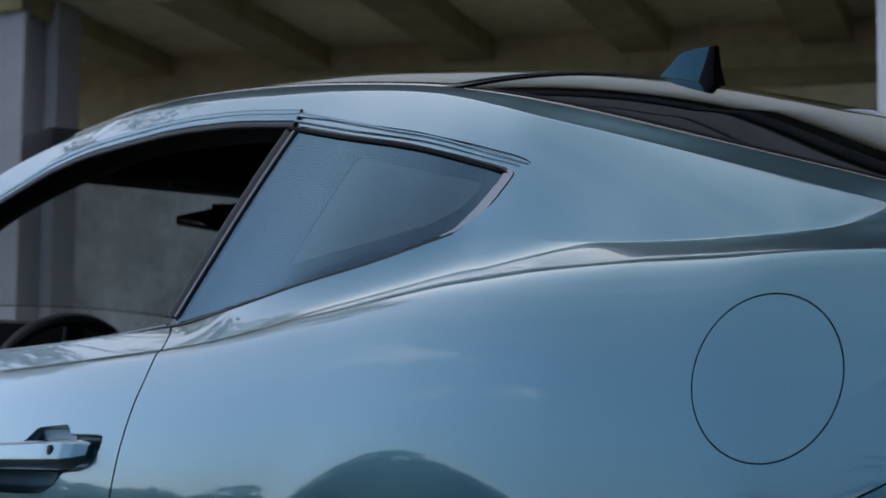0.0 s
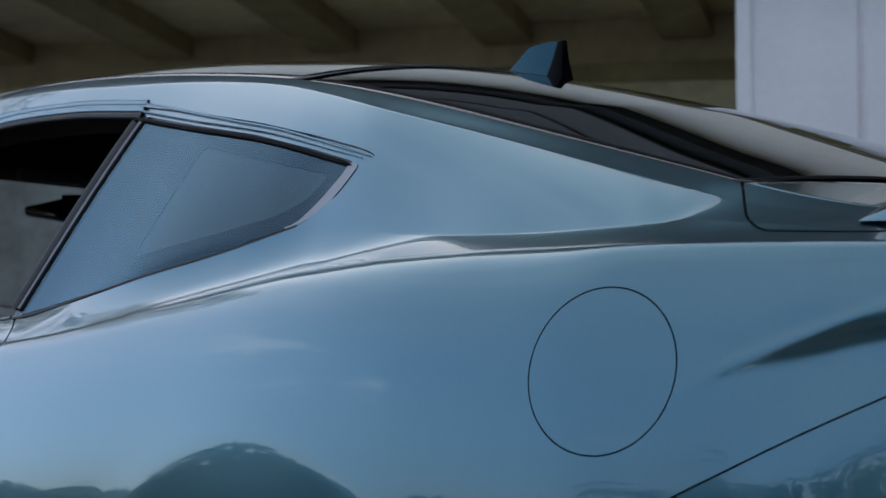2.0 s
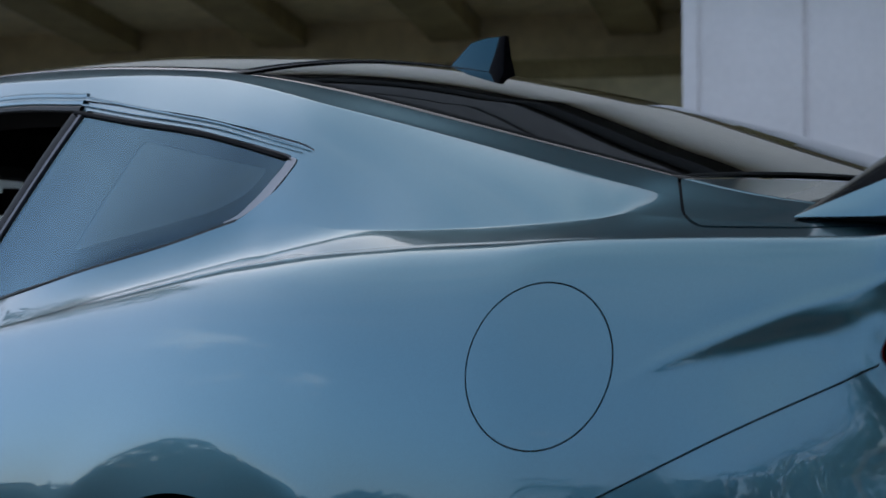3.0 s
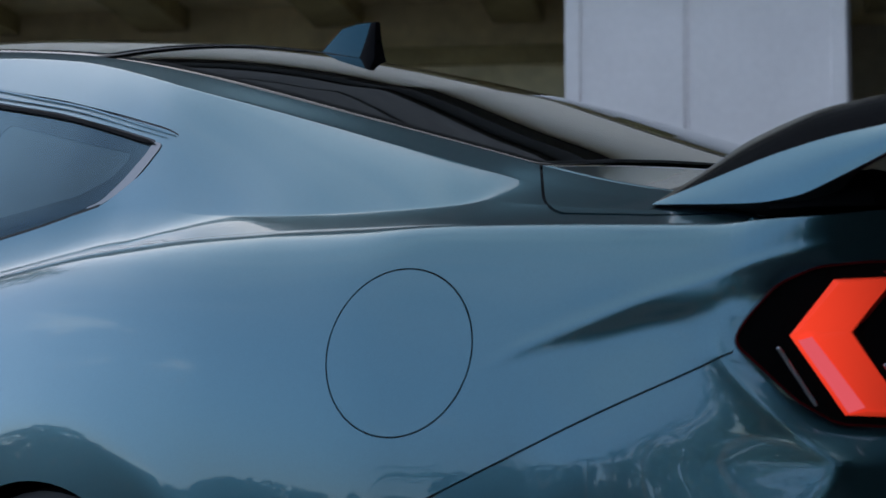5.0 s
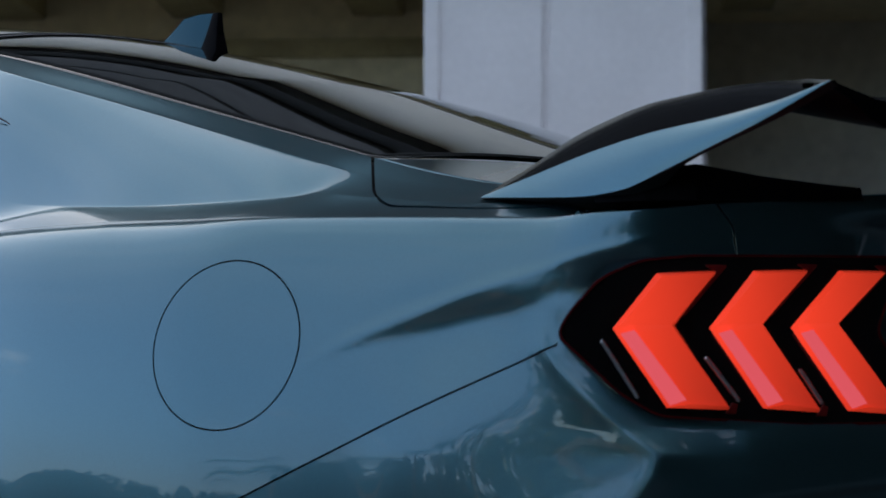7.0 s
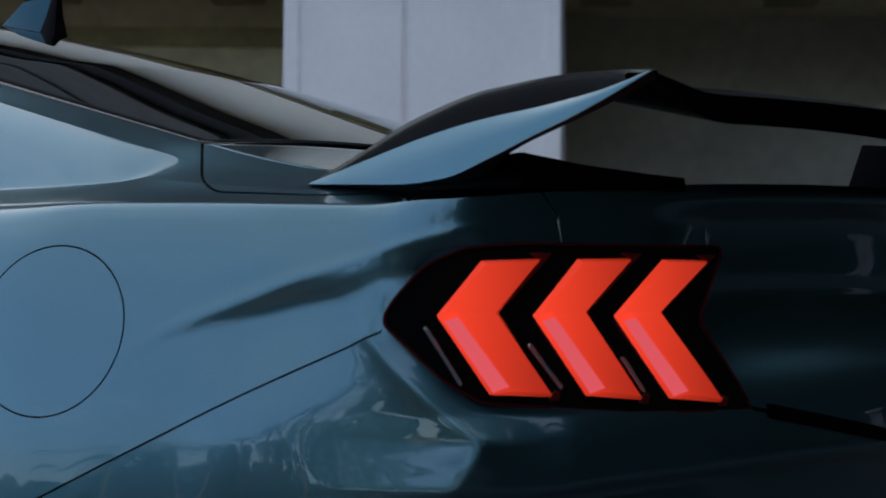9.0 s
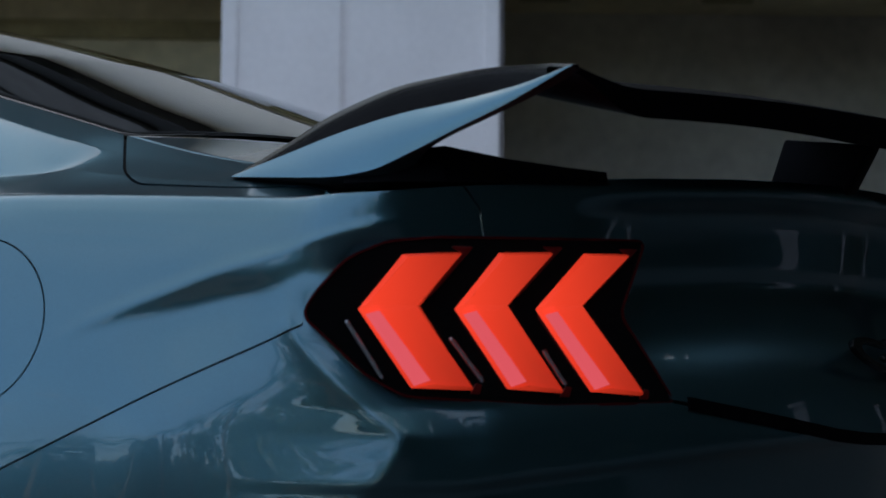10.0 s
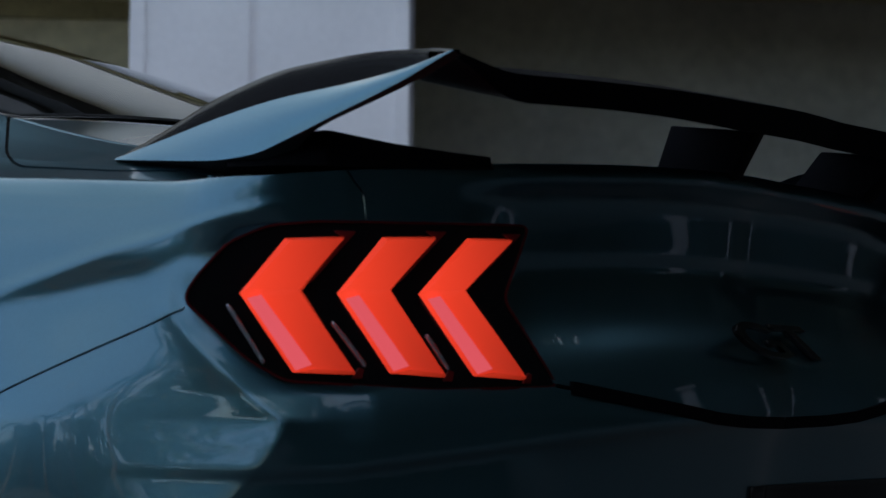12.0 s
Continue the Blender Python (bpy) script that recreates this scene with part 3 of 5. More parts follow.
CUP_OUTLINE = rounded([(-1.60, .778), (-1.42, .778), (-1.366, .806), (-1.238, .811), (-1.226, .794), (-1.086, .792), (-1.089, .767), (-1.119, .733), (-1.226, .723), (-1.258, .698), (-1.304, .685), (-1.425, .683), (-1.60, .685)], .012)


def g_cup(P):
    return poly_dist(P, CUP_OUTLINE)


for flip in (False, True):
    A, B = grid((0.0, 16.2), (0, 5), 170 if flip else 330, 140 if flip else 330)
    shell("quarter_panel", A, B, [out(g_door, GAPW), out(g_window, 0), out(g_fuel, 0.0010), out(g_arch), out(g_lamp, 0), out(lamp_side, GAPW * .42), out(deck_line, GAPW * .5), out(g_boot, .0025)], PAINT, car, flip=flip)
    A, B = grid((0, knot_at(-.78)), (0, 3.4), 90, 80)
    shell("door", A, B, [inv(g_door, GAPW), out(g_window), out(g_cup)], PAINT, car, flip=flip)
    A, B = np.meshgrid(np.concatenate([np.linspace(knot_at(.2), 11.75, 90), np.array([11.8333, 11.9167, 11.97, 12.03, 12.0833, 12.1667]), np.linspace(12.25, 20, 120)]), np.concatenate([np.linspace(0, .9, 20), np.linspace(.95, 1.6, 90)]), indexing="ij")
    shell("rear_bumper", A, B, [inv(lamp_side, GAPW * .42), out(g_arch), out(g_lamp, 0)], PAINT, car, flip=flip)
    A, B = grid((14.0, 20), (.6, 2.6), 80, 100)
    shell("tail_panel", A, B, [inv(deck_line, GAPW * .5), out(lamp_side, .003), out(g_lamp, 0)], PAINT, car, flip=flip)

    A, B = grid((knot_at(.40), 13.7), (2.1, 5), 90, 100)
    shell("boot_lid_side", A, B, [inv(g_boot, .0025), lambda P: .929 - P[..., 0]], PAINT, car, flip=flip)

# round fuel flap in the quarter panel, over a sheet blackened as gap shade
A, B = grid((knot_at(.30), knot_at(.66)), (.6, 1.98), 90, 90)
shell("fuel_flap", A, B, [inv(g_fuel, 0.0010)], PAINT, car, "round body-coloured fuel flap", thick=.008)
A, B = grid((knot_at(.30), knot_at(.66)), (.6, 1.98), 40, 40)
shell("flap_gap_shade", A, B, [lambda P: .015 - g_fuel(P)], GAP, car, thick=0).location = (0, .011, 0)

# near-black backing sheets that put shade into the shut lines
for flip in (False, True):
    A, B = grid((knot_at(-1.1), knot_at(-.75)), (0, 3.3), 60, 80)
    door_gap_shade = shell("door_gap_shade", A, B, [lambda P: .014 - np.abs(g_door(P)), out(g_window, -.004)], GAP, car, flip=flip, thick=0)
    door_gap_shade.location = (0, -.009 if flip else .009, 0)
    A, B = grid((knot_at(.40), 13.7), (2.1, 5), 60, 60)
    shell("boot_gap_shade", A, B, [lambda P: .010 - np.abs(g_boot(P)), lambda P: .929 - P[..., 0]], GAP, car, flip=flip, thick=0).location = (0, -.006 if flip else .006, -.006)

# black sheet for the plate recess, its reach fitted to the camera's view
for flip in (False, True):
    A, B = grid((15.5, 20), (.2, 1.3), 60, 60)
    shell("plate_patch", A, B, [lambda P: .648 - P[..., 2], lambda P: P[..., 2] - .45, lambda P, reach=.36 if flip else .04: reach - unroll(P)], BLACK_SATIN, car, "black sheet on the bumper", flip=flip, thick=.003, rims=False).location = (.004, 0, 0)

# roof and rear glass between the two rails
def roof_point(x, w):
    """x along the car, w from -1 (left rail) to 1."""
    g = RAIL(x)
    crown = np.interp(x, [-2.3, -1.2, -.45, 0, .485], [.085, .085, .08, .07, .045])
    y = g[..., 0] * -w
    return np.stack([x, y, g[..., 1] + crown * (1 - np.abs(w) ** 2.2)], -1)


def roof_sheet(name, x0, x1, w0, w1, mat, label="", thick=.006, nx=60, nw=40, lift=0.0, bow=0.0, bow2=0.0):
    X, Wd = np.meshgrid(np.linspace(0, 1, nx), np.linspace(w0, w1, nw), indexing="ij")
    xa, xb = x0 - bow * (1 - Wd**2), x1 + bow2 * (1 - Wd**2)
    P = roof_point(xa + (xb - xa) * X, Wd)
    P = skewed(P)
    P[..., 2] += lift
    idx = np.arange(nx * nw).reshape(nx, nw)
    q = np.stack([idx[:-1, :-1], idx[1:, :-1], idx[1:, 1:], idx[:-1, 1:]], -1).reshape(-1, 4)
    ob = part_mesh(name, mesh_from(name, P.reshape(-1, 3).tolist(), q.tolist(), mat), car, label)
    if thick:
        s = ob.modifiers.new("thickness", "SOLIDIFY")
        s.thickness, s.offset = thick, -1
    return ob


roof_sheet("roof", -2.12, -.455, -.995, .995, BLACK_ROOF, "gloss black roof panel", bow2=-.06)
roof_sheet("headliner", -2.15, -.2, -.95, .95, FABRIC, "charcoal cloth headliner", lift=-.03)
roof_sheet("rear_glass", -.448, .478, -.985, .985, DARK_GLASS, "dark curved rear window", bow=.06, lift=-.004)


roof_sheet("windscreen", -3.05, -2.13, -.985, .985, CLEAR_GLASS, "clear windscreen")


def side_at(x, z, lo=2.5, hi=4.6):
    """The point of the car's side at (x, z) above the shoulder."""
    b = np.linspace(lo, hi, 160)
    P = section(np.full(160, float(knot_at(x))), b)
    k = np.argsort(P[:, 2])
    return np.array([x, np.interp(z, P[k, 2], P[k, 1]), z])


def ribbon(name, pts, profile, mat, parent, label="", mirror=False, out=(0, -1, .2), taper=0):
    """Sweeps a profile (across, out) along points on the car's side."""
    pts = np.array(pts, float)
    n = np.array(out, float)
    n = n / np.linalg.norm(n)
    bm = bmesh.new()
    rows = []
    for i, p in enumerate(pts):
        t = pts[min(i + 1, len(pts) - 1)] - pts[max(i - 1, 0)]
        t = t / np.linalg.norm(t)
        c = np.cross(t, n)
        c = c / np.linalg.norm(c)
        row = []
        k = min(1.0, .12 + (len(pts) - 1 - i) / taper) if taper else 1.0
        for a, h in profile:
            q = p + c * a * k + n * (h if h < 0 else h * k)
            if mirror:
                q = skewed(q * np.array([1, -1, 1]))
            row.append(bm.verts.new(q))
        rows.append(row)
    m = len(profile)
    for r0, r1 in zip(rows, rows[1:]):
        for k in range(m):
            bm.faces.new((r0[k], r0[(k + 1) % m], r1[(k + 1) % m], r1[k]))
    bm.faces.new(rows[0]), bm.faces.new(rows[-1][::-1])
    return part(name, bm, mat, parent, label)


def along(pts, n=8):
    """Points (x, z) spread smoothly along a broken line."""
    k = np.arange(len(pts))
    c = spline([(i, *p) for i, p in enumerate(pts)])
    return [tuple(c(t)) for t in np.linspace(0, k[-1], n * k[-1] + 1)]


# boot lid: its top between glass and lip
def lip_x(y):
    return np.interp(-np.abs(y), up_pts[140:, 1], up_pts[140:, 0])


def lip_z(y):
    return CREST(np.interp(-np.abs(y), up_pts[140:, 1], np.linspace(140 / 12, 20, len(up_pts) - 140)))


def boot_lid():
    n, m = 60, 80
    U, V = np.meshgrid(np.linspace(0, 1, n), np.linspace(-1, 1, m), indexing="ij")
    Y = V * (.664 - .045 * U)
    x0 = .495 + .035 * (1 - V**2)
    X = x0 + (lip_x(Y) - .022 - x0) * U
    g = RAIL(X)
    crown = np.interp(X, [.48, .7, 1.19], [.042, .036, .022])
    Z = g[..., 1] + crown * (1 - np.abs(V) ** 2.2)
    k = step(U, .45, .9)
    Z = Z * (1 - k) + (lip_z(Y) + .002) * k
    P = skewed(np.stack([X, Y, Z], -1))
    idx = np.arange(n * m).reshape(n, m)
    q = np.stack([idx[:-1, :-1], idx[1:, :-1], idx[1:, 1:], idx[:-1, 1:]], -1).reshape(-1, 4)
    ob = part_mesh("boot_lid", mesh_from("boot_lid", P.reshape(-1, 3).tolist(), q.tolist(), PAINT), car)
    s = ob.modifiers.new("thickness", "SOLIDIFY")
    s.thickness, s.offset = .02, -1


boot_lid()

# quarter windows: frame, printed border, pane, mouldings
CORNER_OUTLINE = rounded([(-.300, 1.0815), (-.262, 1.090), (-.221, 1.119), (-.180, 1.157), (-.173, 1.172), (-.148, 1.166), (-.167, 1.141), (-.199, 1.110), (-.259, 1.0847)], .012)
GLASS_OUTLINE = rounded([(-1.040, .988), (-.66, 1.027), (-.38, 1.065), (-.258, 1.089), (-.216, 1.119), (-.170, 1.165), (-.289, 1.197), (-.46, 1.240), (-.66, 1.281), (-.868, 1.326)], .01)
CLEAR_OUTLINE = rounded([(-.700, 1.068), (-.4815, 1.088), (-.335, 1.105), (-.268, 1.126), (-.232, 1.160), (-.625, 1.250)], .016)
PILLAR = lambda P: P[..., 0] - np.interp(P[..., 2], [.98, 1.36], [-1.068, -.867])
DOOR_TOP = along([(-.88, 1.345), (-1.15, 1.378), (-1.43, 1.394), (-1.70, 1.396), (-1.93, 1.384), (-2.17, 1.336), (-2.55, 1.205), (-2.92, 1.05)])
QUARTER_TOP = along([(-.90, 1.347), (-.66, 1.296), (-.534, 1.271), (-.398, 1.2415), (-.289, 1.213), (-.223, 1.195), (-.16, 1.178), (-.11, 1.164)])
SILL = along([(-.258, 1.084), (-.38, 1.062), (-.66, 1.024), (-.985, .986), (-1.05, .982)])
DOOR_SILL = along([(-1.058, .986), (-1.3, .975), (-1.6, .968), (-2.2, .965), (-2.85, .968)])

for flip in (False, True):
    dy = -1 if flip else 1
    A, B = grid((knot_at(-1.1), knot_at(-.05)), (2.6, 4.3), 90, 70)
    pane = shell("quarter_window", A, B, [lambda P: -poly_dist(P, GLASS_OUTLINE)], CLEAR_GLASS if flip else QUARTER_GLASS, car, "fixed tinted quarter window", flip=flip, thick=.004)
    pane.location = (0, .004 * dy, 0)
    pane.data.materials.append(CLEAR_FACE)
    pane.modifiers[0].material_offset = pane.modifiers[0].material_offset_rim = 1
    if not flip:
        border = shell("glass_border", A, B, [lambda P: -poly_dist(P, GLASS_OUTLINE), lambda P: poly_dist(P, CLEAR_OUTLINE)], GAP, pane, "black printed glass border", flip=flip, thick=.001)
        border.location = (0, .010 * dy, 0)
        # grey backing added to lighten the clear area of the pane
        backing = shell("pane_backing", A, B, [lambda P: .03 - poly_dist(P, CLEAR_OUTLINE)], VISOR, car, "grey backing added to lighten the quarter window's clear area", flip=flip, thick=.002)
        backing.location = (0, .018 * dy, 0)
    frame_ob = shell("window_frame", A, B, [lambda P: -poly_dist(P, WINDOW) + .006, lambda P: poly_dist(P, GLASS_OUTLINE), PILLAR], BLACK_GLOSS, car, flip=flip, thick=.02)
    frame_ob.location = (0, .007 * dy, 0)
    flange = shell("window_flange", A, B, [lambda P: -poly_dist(P, WINDOW) - .0032, lambda P: poly_dist(P, GLASS_OUTLINE) - .0085, PILLAR, lambda P: P[..., 2] - np.interp(P[..., 0], [-.3, -.1], [1.2, 1.06])], PAINT, car, flip=flip, thick=.004)
    flange.location = (0, .0035 * dy, 0)
    tip_trim = shell("corner_trim", A, B, [lambda P: -poly_dist(P, CORNER_OUTLINE)], SATIN, car, "satin grey corner trim", flip=flip, thick=.006)
    tip_trim.location = (0, .0022 * dy, 0)
    bar = [(-.011, -.004), (-.011, .004), (-.004, .009), (.004, .009), (.011, .004), (.011, -.004)]
    thin = [(-.0018, -.004), (-.0018, .001), (.0018, .001), (.0018, -.004)]
    rib = [(-.0055, -.004), (-.0055, .0008), (-.003, .0028), (.003, .0028), (.0055, .0008), (.0055, -.004)]
    lip = [(-.0038, -.004), (-.0038, .0004), (-.002, .002), (.002, .002), (.0038, .0004), (.0038, -.004)]
    bead = [(-.0022, -.004), (-.0022, .0002), (-.001, .0016), (.001, .0016), (.0022, .0002), (.0022, -.004)]
    for lift, mat in ((-.008, BLACK_SATIN), (.004, PAINT), (.0165, PAINT)):
        ribbon("roof_moulding" if mat is PAINT else "roof_seal", [side_at(x, z + lift) for x, z in DOOR_TOP], rib, mat, car, "", flip)
    # two beads over the quarter window run together towards its rear corner
    for lift, mat, end in ((-.0125, SATIN_BLACK_SKIN, -.166), (.0015, PAINT, -.142), (.0095, PAINT, -.124)):
        q = [p for p in QUARTER_TOP if p[0] < end]
        spread = np.interp(np.linspace(0, 1, len(q)), [0, .3, 1], [1.75, 1.05, .75])
        ribbon("quarter_moulding" if mat is PAINT else "quarter_seal", [side_at(x, z + lift * (w if lift > 0 else 1)) for (x, z), w in zip(q, spread)], bead if mat is PAINT else lip, mat, car, "", flip, taper=12 if mat is PAINT else 3)
    ribbon("sill_seal", [side_at(*p) for p in SILL], thin, RUBBER, car, "", flip)
    ribbon("sill_seal", [side_at(*p) for p in DOOR_SILL], thin, TRIM, car, "", flip)
    post = [side_at(x, z) for x, z in zip(np.linspace(-1.052, -.885, 9), np.linspace(1.0, 1.325, 9))]
    ribbon("door_pillar", post, [(-.014, -.03), (-.014, .002), (-.006, .004), (.006, .002), (.006, -.03)], BLACK_SATIN, car, "", flip)
    ribbon("pillar_seal", [p + np.array([.013, .001, 0]) for p in post], [(-.004, -.006), (-.004, .002), (.004, .002), (.004, -.006)], PILLAR_TRIM, car, "", flip)
    # lining inside the roof rail and the windscreen pillar
    lining = [(x, float(EDGE(np.array(x))[0]) + .055, float(EDGE(np.array(x))[1]) - .035) for x in np.linspace(-3.0, .2, 40)]
    ribbon("rail_lining", lining, [(-.05, -.02), (-.05, .012), (-.02, .03), (.03, .03), (.05, .012), (.05, -.02)], FABRIC, car, "charcoal rail lining", flip, out=(0, -.5, -.8))

# dark cabin behind the glass
bm = bmesh.new()
box(bm, -2.9, .45, -.72, .72, .30, .60)
part("cabin_floor", bm, FABRIC, car, smooth=False)
bm = bmesh.new()
box(bm, -.35, .46, -.64, .64, .60, .98)
part("parcel_shelf", bm, FABRIC, car, bevel=.02)
bm = bmesh.new()
box(bm, -3.05, -2.55, -.72, .72, .60, .93)
part("dashboard", bm, LEATHER, car, bevel=.05)
bm = bmesh.new()
box(bm, -2.75, -2.36, -.62, -.20, .88, 1.075)
part("instrument_hood", bm, LEATHER, car, "black instrument hood", bevel=.045)


def steering_wheel():
    w = new("steering_wheel")
    w.parent, w.matrix_basis = car, pose(-2.30, -.40, .90, 0, -68, 0)
    bm = bmesh.new()
    n, m, R, r = 48, 10, .185, .017
    v = [[bm.verts.new(((R + r * math.cos(b)) * math.cos(a), (R + r * math.cos(b)) * math.sin(a), r * math.sin(b)))
          for b in np.linspace(0, 2 * math.pi, m, endpoint=False)] for a in np.linspace(0, 2 * math.pi, n, endpoint=False)]
    for i in range(n):
        for j in range(m):
            bm.faces.new((v[i][j], v[(i + 1) % n][j], v[(i + 1) % n][(j + 1) % m], v[i][(j + 1) % m]))
    part("rim", bm, LEATHER, w, "black leather steering wheel rim")
    bm = bmesh.new()
    box(bm, -.17, .17, -.025, .025, -.02, .0)
    box(bm, -.08, .08, -.07, .07, -.03, .005)
    part("hub", bm, BLACK_SATIN, w, bevel=.008)


steering_wheel()


def inner_mirror():
    bm = bmesh.new()
    box(bm, -.02, .02, -.13, .13, -.035, .035)
    for v in bm.verts:
        if v.co.y < 0:
            v.co.z = v.co.z * .2 - .006
    ob = part("inner_mirror", bm, BLACK_GLOSS, car, "black interior mirror", bevel=.008)
    ob.matrix_basis = pose(-2.08, -.125, 1.322, 0, -8, -35) @ Matrix.Diagonal((1, .62, 1.15, 1))
    bm = bmesh.new()
    box(bm, .020, .023, .01, .12, -.022, .026)
    part("mirror_glass", bm, MIRROR, ob, "mirror glass")


inner_mirror()
bm = bmesh.new()
box(bm, -2.22, -2.05, -.56, .56, 1.395, 1.50)
part("header_rail", bm, FABRIC, car, "charcoal rail over the windscreen", bevel=.02)
bm = bmesh.new()
box(bm, -2.03, -2.01, -.27, -.10, 1.375, 1.400)
part("sun_visor", bm, VISOR, car, "grey sun visor", bevel=.005)


# tail lamps
def tail_point(s, z, lift):
    """A point on the tail at arc length s from the middle (left positive), height z, lifted off the surface."""
    k = np.interp(up_s[-1] - np.abs(s), up_s, np.arange(len(up_s)) / 12)
    pt, n = plan(np.asarray(k), np.full(np.shape(k), .889))
    return np.concatenate([pt - n * lift, np.asarray(z)[..., None]], -1)


def patch(name, outline, lift, depth, mat, parent, flip, label="", n=44, rims=False, solid_body=False):
    """A plate with a given outline (s, z) bent round the tail, with depth behind it."""
    o = np.array(outline)
    S, Z = np.meshgrid(np.linspace(o[:, 0].max() + .01, o[:, 0].min() - .01, n), np.linspace(o[:, 1].min() - .01, o[:, 1].max() + .01, n), indexing="ij")
    return shell(name, S, Z, [lambda P: -poly_dist(np.stack([unroll(P), 0 * P[..., 0], P[..., 2]], -1), outline)], mat, parent, label, flip, depth,
                 fn=lambda s, z: tail_point(s, z, lift), rims=rims, solid_body=solid_body)


CHEVRONS = ([(.806, .865), (.759, .923), (.694, .927), (.740, .869), (.680, .782), (.749, .784)],
            [(.702, .867), (.651, .928), (.588, .931), (.640, .872), (.575, .780), (.641, .784)],
            [(.608, .869), (.550, .931), (.496, .932), (.551, .874), (.477, .778), (.542, .782)])


def chevron(c, parent, flip):
    """A red bar bent to a chevron, with sloping flanks; the lower outer flank is the widest."""
    tip, tl, tr, notch, br, bl = [np.array(p) for p in c]
    loops = []
    inset = lambda d: [tip + (-d, 0), tl + (-d * .6, -d * .5), tr + (d * .7, -d * .5), notch + (d * 1.0, 0), br + (d * .8, d * .6), bl + (-d * .6, d * .6)]
    outer, top = inset(0), inset(.006)
    top[5], top[0] = bl + (-.024, .004), tip + (-.021, -.010)
    up_tip = tip + (-.007, .004)
    bm = bmesh.new()

    def sheet_of(p, q, r, t, h0, h1, h2, h3, n=8):
        g = []
        for i in range(n + 1):
            u = i / n
            row = []
            for j in range(n + 1):
                v = j / n
                sz = (p * (1 - u) + q * u) * (1 - v) + (t * (1 - u) + r * u) * v
                h = (h0 * (1 - u) + h1 * u) * (1 - v) + (h3 * (1 - u) + h2 * u) * v
                P = tail_point(sz[0:1], sz[1:2], h)[0]
                if flip:
                    P = skewed(P * np.array([1, -1, 1]))
                row.append(bm.verts.new(P))
            g.append(row)
        for i in range(n):
            for j in range(n):
                bm.faces.new((g[i][j], g[i + 1][j], g[i + 1][j + 1], g[i][j + 1]))

    L, H, E = .002, .012, .021
    rim0, rim5 = tip + (-.003, -.002), bl + (-.003, .003)
    sheet_of(up_tip, top[1], top[2], top[3], H, H, H, H)
    sheet_of(top[0], top[3], top[4], top[5], H - .002, H, H - .002, H - .004)
    ring_o = [outer[0], outer[1], outer[2], outer[3], outer[4], outer[5]]
    ring_t = [up_tip, top[1], top[2], top[3], top[4], top[5]]
    for i in range(5):
        j = i + 1
        sheet_of(ring_o[i], ring_o[j], ring_t[j], ring_t[i], L, L, H, H, 5)
    sheet_of(outer[5], outer[0], top[0], top[5], L, L, H - .002, H - .004, 6)
    sheet_of(outer[0], up_tip, top[3], top[0], L, H, H, H - .002, 3)
    bmesh.ops.remove_doubles(bm, verts=bm.verts[:], dist=.0004)
    bar = part("chevron", bm, RED, parent, "red lit chevron bar")
    # strip that carries the flank's painted pink reflection
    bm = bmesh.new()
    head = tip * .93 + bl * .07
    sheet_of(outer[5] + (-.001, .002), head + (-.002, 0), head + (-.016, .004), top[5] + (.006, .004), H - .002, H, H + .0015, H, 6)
    part("facet", bm, PINK_SHEEN, bar, "pink lens facet, tinted and lit for a pale reflection")


def tail_lamp(flip):
    body = patch("tail_lamp", LAMP, .002, .05, BLACK_GLOSS, car, flip, "tail lamp with three lit red chevrons in black", n=60, solid_body=True)
    for c in CHEVRONS:
        chevron(c, body, flip)
    # dark red lens edge round the lamp
    o = np.array(LAMP + LAMP[:1])
    run = np.concatenate([[0], np.cumsum(np.linalg.norm(np.diff(o, axis=0), axis=1))])
    u = np.linspace(0, run[-1], 240)
    rim = tail_point(np.interp(u, run, o[:, 0]), np.interp(u, run, o[:, 1]), .003)
    ribbon("lens_rim", rim, [(-.0013, -.003), (-.0013, .0008), (.0013, .0008), (.0013, -.003)], DIM_RED, body, "dark red lens rim", flip, out=(.8, -.6, 0))
    # dim red cast beside the upper arms and foot, put in as dark patches
    for tip, tl, tr, notch, br, bl in CHEVRONS:
        patch("red_cast", [(tr[0] + .012, tr[1] + .006), (tr[0] - .014, tr[1] + .006), (notch[0] - .012, notch[1] + .010), (notch[0] - .002, notch[1] + .004), (tr[0] - .001, tr[1] - .002)], .004, .002, RED_CAST, body, flip, "dark red cast patch", n=30)
        patch("red_cast", [(br[0] + .004, br[1] - .004), (br[0] - .004, br[1] + .008), (br[0] - .010, br[1] + .006), (br[0] - .008, br[1] - .004)], .004, .002, RED_CAST, body, flip, "dark red cast patch", n=30)
    # thin ribs coloured pale to carry the sky glints inside the lamp
    for (s0, z0), (s1, z1) in (((.817, .852), (.778, .794)), ((.706, .836), (.668, .792)), ((.598, .824), (.572, .790))):
        w = .0017
        patch("glint_rib", [(s0 + w, z0), (s0 - w, z0 + .002), (s1 - w, z1), (s1 + w, z1 - .002)], .006, .004, GLINT, body, flip, "pale grey glint rib", n=26)


tail_lamp(False)
tail_lamp(True)

def tail_at(s, z):
    """Points of the tail's skin at arc length s from the middle and height z."""
    out_pts = []
    for si, zi in zip(np.atleast_1d(s), np.atleast_1d(z)):
        k = np.interp(up_s[-1] - abs(si), up_s, np.arange(len(up_s)) / 12)
        b = np.linspace(.9, 2, 200)
        P = section(np.full(200, k), b)
        out_pts.append([np.interp(zi, P[:, 2], P[:, 0]), np.interp(zi, P[:, 2], P[:, 1]), zi])
    return np.array(out_pts)


